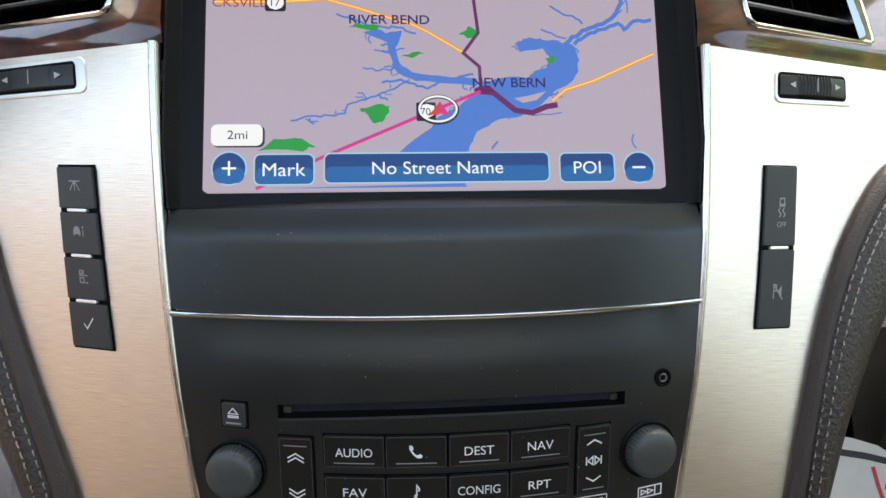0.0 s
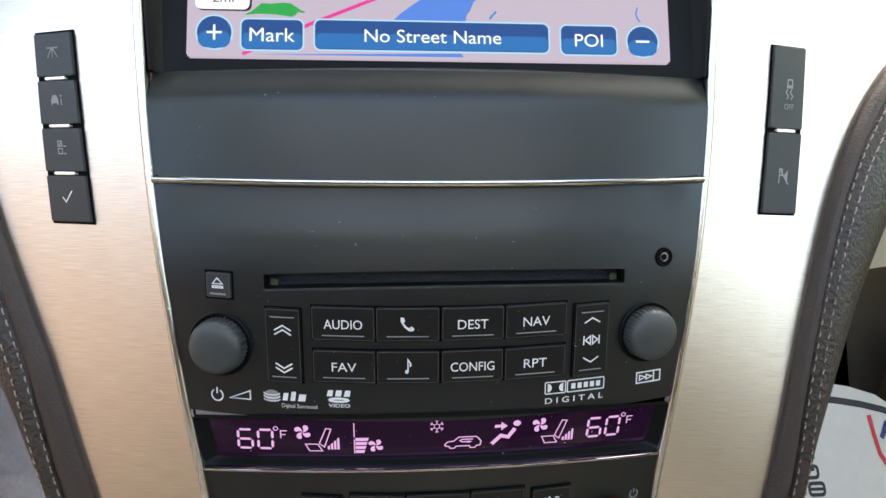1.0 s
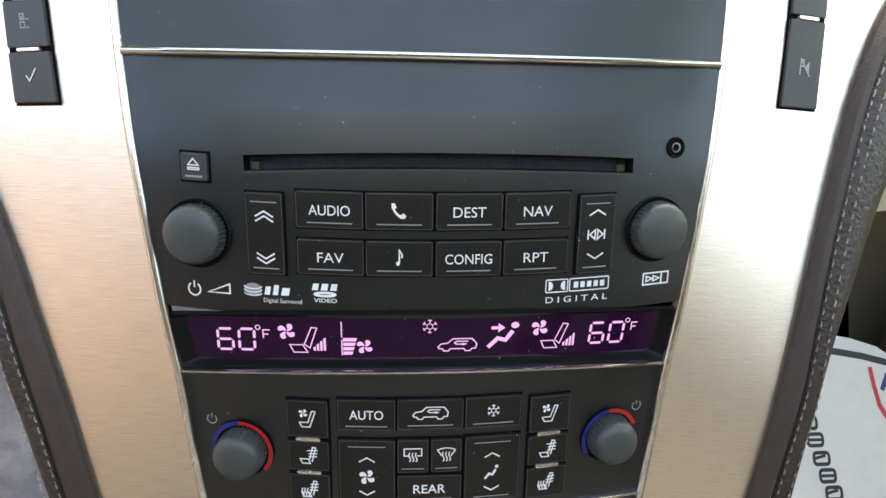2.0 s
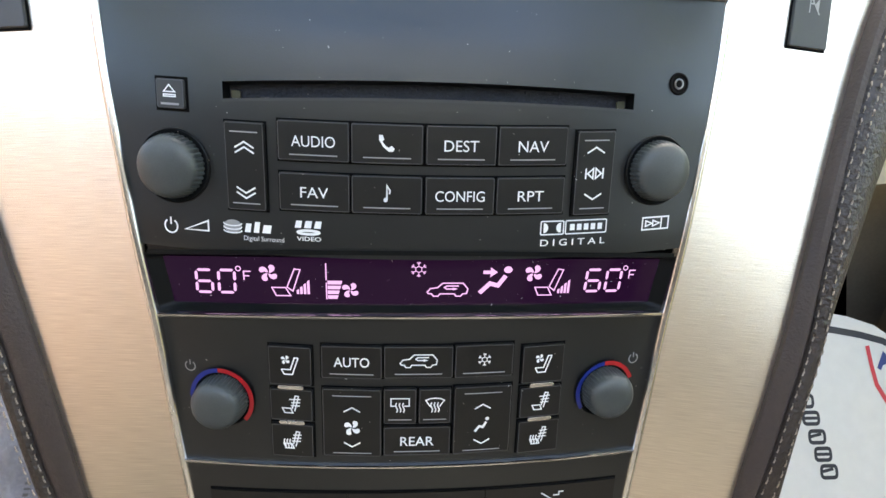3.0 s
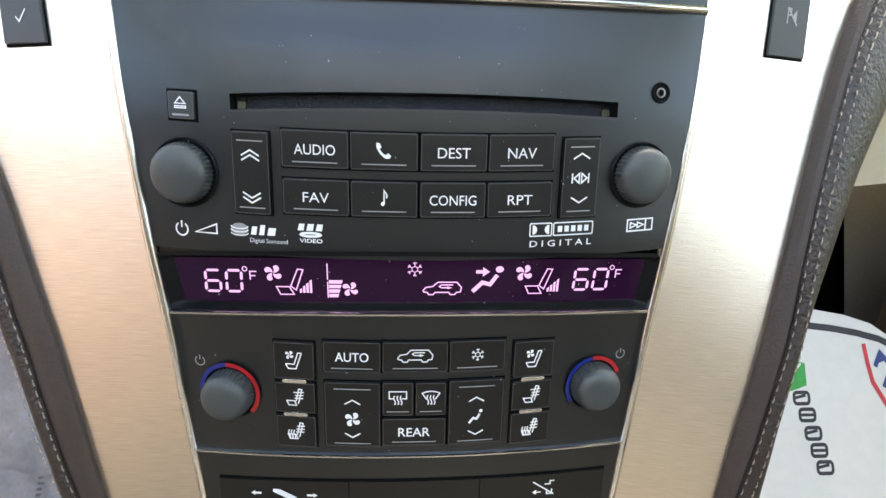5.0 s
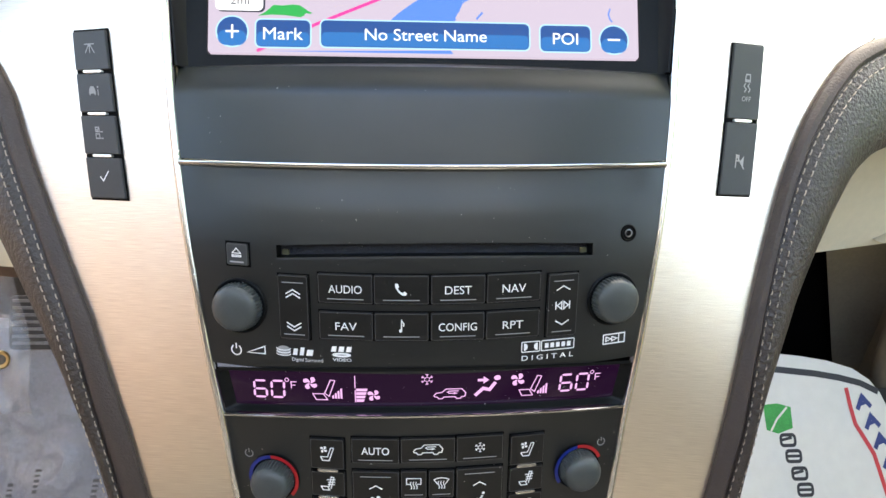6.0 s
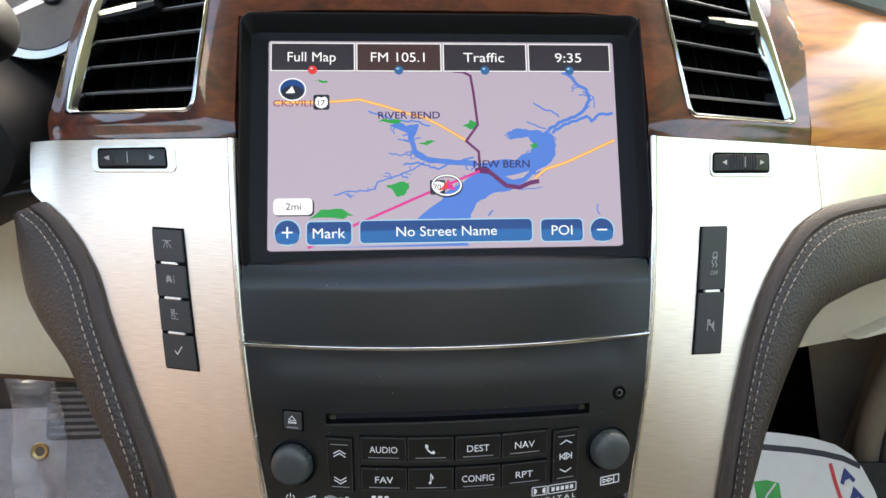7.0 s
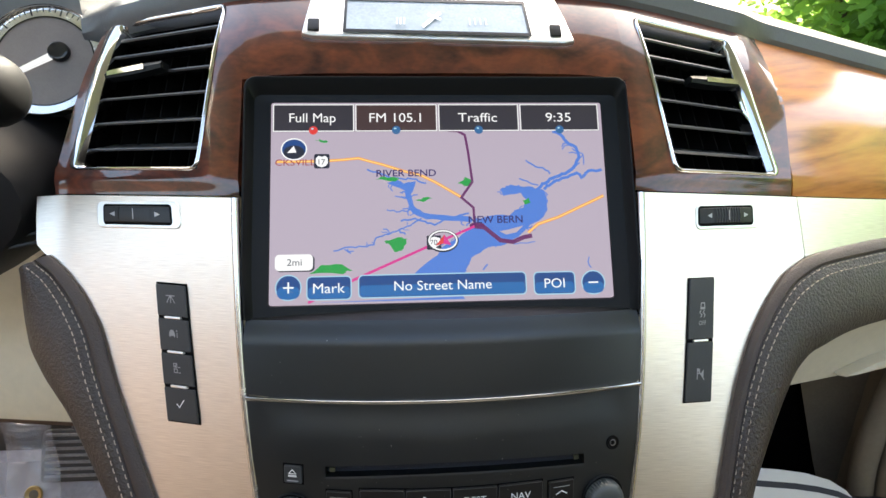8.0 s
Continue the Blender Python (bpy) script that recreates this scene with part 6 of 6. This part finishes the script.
for x, y, r in ((0.469, 0.200, 0.0125), (0.488, 0.188, 0.010)):
    part("lip", tube([Vector((x + 1.6 * (z - 0.985) ** 2, y, z)) for z in np.linspace(0.84, 1.11, 15)], r, 12), sill_brown, pocket)
part("back_panel", soften(box(0.472, 0.62, 0.198, 0.215, 0.84, 1.11), 0.004), kick_grey, pocket)


# ---------------------------------------------------------------- footwells
def TOE(x, z, h=0.0):
    """The sloping floor under the passenger's feet."""
    n = Vector((0, -0.82, 0.57))
    return Vector((x * MM, 0.164 + (z * MM - 0.913) * 0.7, z * MM)) + n * h * MM


mat_edge = [(230, 760), (478, 760), (468, 880), (459, 912), (450, 930), (441, 940), (425, 949), (400, 955.5), (372, 959.5), (345, 962), (230, 972)]
foot_mat = thing("paper_floor_mat", (0.37, 0.09, 0.80), "white paper floor mat with a black border line and printed marks", "floor mat")
part("sheet", block(TOE, mat_edge, -0.5, 0.8, 0.2), paper, foot_mat)
part("border_line", ribbon(TOE, [(300, 953.5), (339, 950), (386, 945.5), (410, 942), (431, 937.5), (448, 930.5)], 5.0, 1.1), paper_black, foot_mat)
bm = flat(TOE, [(331, 922), (345, 923), (358, 920), (358, 904), (343, 900), (332, 903)], 1.1)
part("leaf_mark", bm, paper_green, foot_mat)
part("leaf_mark", ribbon(TOE, [(336, 902), (343, 911), (354, 920)], 1.8, 1.4), paper, foot_mat)
for k, (x, z) in enumerate(((352, 895), (356, 883), (360, 870), (364, 858), (368, 846))):
    bm = ribbon(TOE, rounded(x - 7, x + 7, z - 4, z + 4, 2.5, 3), 2.6, 1.1, True)
    ribbon(TOE, [(x - 7, z), (x + (7 if k % 2 else 4), z + (0 if k % 2 else 2))], 2.2, 1.15, bm=bm)
    part("dark_mark", bm, paper_black, foot_mat)
part("red_outline", ribbon(TOE, [(416, 934), (418, 920), (421, 906), (429, 894), (436, 883), (441, 864), (447, 840)], 4.0, 1.1), paper_red, foot_mat)
for k in range(4):
    x, z = 430 + k * 6.5, 922 - k * 15
    bm = ribbon(TOE, [(x - 5, z - 5), (x + 1, z + 5), (x + 9, z - 3)], 4.0, 1.1)
    ribbon(TOE, [(x - 2, z - 1), (x + 5, z + 1)], 3.0, 1.15, bm=bm)
    part("blue_mark", bm, paper_blue, foot_mat)
bm = patch(TOE, lambda s, t: (120 + 700 * s, 640 + 292 * t), 10, 10, -4, -20)
solo("toe_board", bm, carpet, "dark carpeted toe board of the passenger's footwell", "carpet", kind="structure")


def TOEL(x, z, h=0.0):
    n = Vector((0, -0.89, 0.45))
    return Vector((x * MM, 0.285 + (z * MM - 0.97) * 0.5, z * MM)) + n * h * MM


solo("toe_board", patch(TOEL, lambda s, t: (-760 + 680 * s, 640 + 460 * t), 10, 10, -6, -20), carpet, "dark carpeted toe board of the driver's footwell", "carpet", kind="structure")
under = patch(TOEL, lambda s, t: (-640 + 500 * s, 690 + 270 * t), 20, 14, -2.5)
solo("floor_liner", under, material("grey_floor_liner", (0.30, 0.31, 0.37), 0.6, vary=(25, 0.25), bump=(80, 0.3)), "grey rubber liner under clear film in the driver's footwell", "floor mat")
bm, rows = bmesh.new(), []
for j in range(89):
    row = []
    for i in range(121):
        x, z = -640 + 500 * i / 120, 690 + 262 * j / 88
        h = 8 + 28 * abs(noise.noise(Vector((x * 0.011, z * 0.014, 1.3)))) + 13 * (0.5 - abs(noise.noise(Vector((x * 0.026, z * 0.022, 7.1))))) + 7 * (0.5 - abs(noise.noise(Vector((x * 0.05, z * 0.045, 3.3)))))
        row.append(bm.verts.new(TOEL(x, z, h)))
    rows.append(row)
for a, b in zip(rows, rows[1:]):
    for i in range(120):
        bm.faces.new((a[i], a[i + 1], b[i + 1], b[i]))
paper_grey = material("film_print", (0.09, 0.09, 0.10), 0.6)
film = thing("protective_film", (-0.38, 0.25, 0.80), "crumpled clear protective plastic film over the driver's floor", "plastic film")
part("sheet", bm, film_sheet, film)
rng = random.Random(5)
for k, (x0, z0) in enumerate(((-398, 800), (-372, 812), (-330, 770), (-318, 802), (-420, 850))):
    for m in range(5):
        x, z, w = x0 + m * 0.9, z0 + m * 4.6, rng.uniform(0.8, 1.5)
        part("printed_bar", flat(TOEL, [(x - 2.5, z - w), (x + rng.uniform(1, 4), z - w), (x + 3, z + w), (x - 2, z + w)], 34), paper_grey, film)
rib_grey = material("worn_rubber_grey", (0.17, 0.17, 0.18), 0.5, vary=(300, 0.3), bump=(900, 0.3))
pedal = thing("brake_pedal", (-0.36, 0.26, 0.94), "dark ribbed rubber brake pedal", "pedal")
PD = lambda x, z, h=0.0: TOEL(x, z, h) + Vector((0, -0.02, 0.0))
part("pad", block(PD, rounded(-402, -338, 942, 990, 5), 0, 9, 1.5), steel_dark, pedal)
for k in range(7):
    z = 947 + 6.2 * k
    part("rib", block(PD, [(-397, z), (-343, z - 0.6), (-343, z + 2.2), (-397, z + 2.8)], 8, 11, 0.6), rib_grey, pedal)
part("arm", tube([PD(-370, 985, 2), PD(-372, 1040, 0), PD(-374, 1090, 10)], 0.007, 8), steel_dark, pedal)
flap = thing("film_flap", (-0.42, 0.2, 0.95), "torn clear film flap with a brass eyelet", "plastic film")
bm, rows = bmesh.new(), []
for j in range(15):
    z = 880 + 120 * j / 14
    rows.append([bm.verts.new(TOEL(-441 + 52 * i / 8 + 0.25 * (1000 - z) * 0.6, z, 34 + 6 * math.sin(i * 0.9 + j * 0.5))) for i in range(9)])
for a, b in zip(rows, rows[1:]):
    for i in range(8):
        bm.faces.new((a[i], a[i + 1], b[i + 1], b[i]))
part("sheet", bm, film_sheet, flap)
part("eyelet", lathe(lambda x, z, h=0: TOEL(x, z, h + 42), -398, 928, [(8.5, 0), (9, 1), (8, 2), (6.2, 1.8), (4.6, 0.6)], 24), brass, flap, "brass eyelet")
part("eyelet_hole", lathe(lambda x, z, h=0: TOEL(x, z, h + 42), -398, 928, [(4.8, 0.7), (4.4, 0.9), (0.3, 0.95)], 20), kick_grey, flap)

# ---------------------------------------------------------------- dust on the black faces
rng, bm = random.Random(21), bmesh.new()
for k in range(300):
    z = rng.choice((rng.uniform(1066, 1112), rng.uniform(1120, 1140), rng.uniform(1142, 1216), rng.uniform(1224, 1250)))
    x, r = rng.uniform(-86, 86), rng.choice((0.05, 0.06, 0.07, 0.08, 0.10, 0.15))
    a, q = rng.uniform(0, 3.1), rng.choice((1, 1, 1, 2.4))
    at = DSP if 1119 < z < 1141 else RADIO if z > 1141 else FACE
    h = 1.75 if 1066 < z < 1112 or 1155 < z < 1183 else 1.2 if z > 1220 else 0.7
    flat(at, [(x + r * q * math.cos(a) * m - r * math.sin(a) * o, z + r * q * math.sin(a) * m + r * math.cos(a) * o) for m, o in ((-1, -1), (1, -1), (1, 1), (-1, 1))], h, bm)
solo("dust", bm, material("dust_grey", (0.30, 0.29, 0.28), 0.9), "fine grey dust specks on the black plastic", "dust", kind="stuff")

# ---------------------------------------------------------------- the unseen cabin round the camera, made up to shape its light
def slab(name, x0, x1, y0, y1, z0, z1, mat, label, cat):
    return solo(name, box(x0, x1, y0, y1, z0, z1), mat, label, cat, kind="structure", smooth=False)


# door colours chosen for the tint they throw into the aluminium
tan_trim = material("tan_door_tint", (0.12, 0.09, 0.076), 0.5, vary=(10, 0.1), bump=(700, 0.4))
door_trim = material("yellow_door_tint", (0.62, 0.52, 0.29), 0.55, vary=(10, 0.08), bump=(900, 0.3))
cocoa = material("rear_block_brown", (0.013, 0.0125, 0.0125), 0.7, vary=(12, 0.1), bump=(600, 0.4))
slab("floor", -0.95, 0.95, -1.2, 0.75, -0.02, 0.66, beige_dark, "dark taupe cabin carpet", "floor")
slab("wall_front", -0.95, 0.95, 0.62, 0.70, 0.66, 1.30, carpet, "bulkhead behind the dash", "wall")
for s, n in ((-1, "wall_left"), (1, "wall_right")):
    x0, x1 = sorted((s * 0.82, s * 0.90))
    slab(n, x0, x1, -1.2, 0.75, 0.66, 1.21 if s > 0 else 1.40, door_trim if s > 0 else tan_trim, "unseen door wall coloured to tint the aluminium's reflections", "wall")
    slab("door_frame", x0, x1, -1.2, 0.75, 1.70, 1.80, headliner, "upper door frame", "wall")
    for y in (-1.2, 0.48):
        slab("pillar", x0, x1, y, y + 0.13, 1.21 if s > 0 else 1.40, 1.70, headliner, "cream roof pillar", "pillar")
# unseen wall, added so that the black faces reflect something dark
slab("rear_light_block", -0.82, 0.82, -0.86, -0.76, 0.66, 1.56, cocoa, "unseen dark brown wall added to block light from behind", "wall")
# unseen ceiling; its opening is made up to give the dash sky reflections
for x0, x1, y0, y1 in ((-0.95, 0.95, -1.2, -1.0), (-0.95, -0.62, -1.0, -0.29), (0.62, 0.95, -1.0, -0.29), (-0.95, 0.95, -0.29, 0.06)):
    slab("ceiling", x0, x1, y0, y1, 1.74, 1.80, headliner, "unseen cream ceiling round an opening added for sky light", "ceiling")

# ---------------------------------------------------------------- outside
lawn = material("grass_ground", (0.07, 0.12, 0.03), 0.9, vary=(2, 0.35), bump=(30, 0.5))
bm = bmesh.new()
bmesh.ops.create_grid(bm, x_segments=40, y_segments=40, size=900)
solo("ground", bm, lawn, "green grass that reaches the horizon", "ground", kind="structure")
leaf = material("tree_leaf", (0.12, 0.22, 0.05), 0.5, vary=(6, 0.4))
# leaves let light through
thin, both, lit = leaf.node_tree.nodes.new("ShaderNodeBsdfTranslucent"), leaf.node_tree.nodes.new("ShaderNodeMixShader"), leaf.node_tree
thin.inputs[0].default_value, both.inputs[0].default_value = (0.30, 0.48, 0.10, 1), 0.55
lit.links.new(lit.nodes["Principled BSDF"].outputs[0], both.inputs[1])
lit.links.new(thin.outputs[0], both.inputs[2])
lit.links.new(both.outputs[0], lit.nodes["Material Output"].inputs[0])
bark = material("bark", (0.10, 0.075, 0.05), 0.9, vary=(20, 0.3), bump=(60, 0.8))


def tree(x, y, hgt, seed):
    rng = random.Random(seed)
    ob = thing("tree", (x, y, 0), "leafy green tree beyond the windscreen", "tree", "trees outside")
    bm = tube([Vector((x + 0.1 * k * rng.uniform(-1, 1), y, hgt * 0.5 * k / 5)) for k in range(6)], [0.22 - 0.03 * k for k in range(6)], 9)
    for k in range(6):
        a, z = rng.uniform(0, 6.3), hgt * rng.uniform(0.25, 0.45)
        tube([Vector((x, y, z)), Vector((x + math.cos(a) * 0.8, y + math.sin(a) * 0.8, z + 0.7)), Vector((x + math.cos(a) * 1.7, y + math.sin(a) * 1.7, z + 1.8))], [0.09, 0.06, 0.02], 6, bm)
    part("trunk", bm, bark, ob)
    pts, faces = [], []
    for k in range(4200):
        a, t = rng.uniform(0, 6.3), rng.random()
        r = hgt * 0.38 * math.sqrt(rng.random()) * math.sin(math.pi * (0.12 + 0.8 * t)) * (0.8 + 0.35 * math.sin(3 * a + seed) * math.sin(7 * t))
        c = Vector((x + r * math.cos(a), y + r * math.sin(a), hgt * (0.12 + 0.88 * t)))
        d = Vector((rng.uniform(-1, 1), rng.uniform(-1, 1), rng.uniform(-0.6, 0.6))).normalized()
        e = d.cross(Vector((rng.uniform(-1, 1), rng.uniform(-1, 1), rng.uniform(-1, 1)))).normalized()
        s = rng.uniform(0.09, 0.22)
        faces.append(range(len(pts), len(pts) + 4))
        pts += [c + d * s * p + e * s * 0.5 * q for p, q in ((-1, 0), (-0.2, -1), (1, 0), (-0.2, 1))]
    made = bpy.data.meshes.new("leaves")
    made.from_pydata(pts, [], faces)
    bm = bmesh.new()
    bm.from_mesh(made)
    bpy.data.meshes.remove(made)
    part("crown", bm, leaf, ob)


for k in range(18):
    tree(-6 + 2.3 * k + 0.8 * math.sin(k * 2.3), 13 + 2.5 * math.sin(k * 1.7), 8.0 + 1.6 * math.sin(k * 3.1), 40 + k)

# a few more stand beyond the passenger's window
for k in range(7):
    tree(11.5 + 1.2 * math.sin(k * 2.1), -2.4 + 2.5 * k, 5.9 + 0.7 * math.sin(k * 1.9), 70 + k)
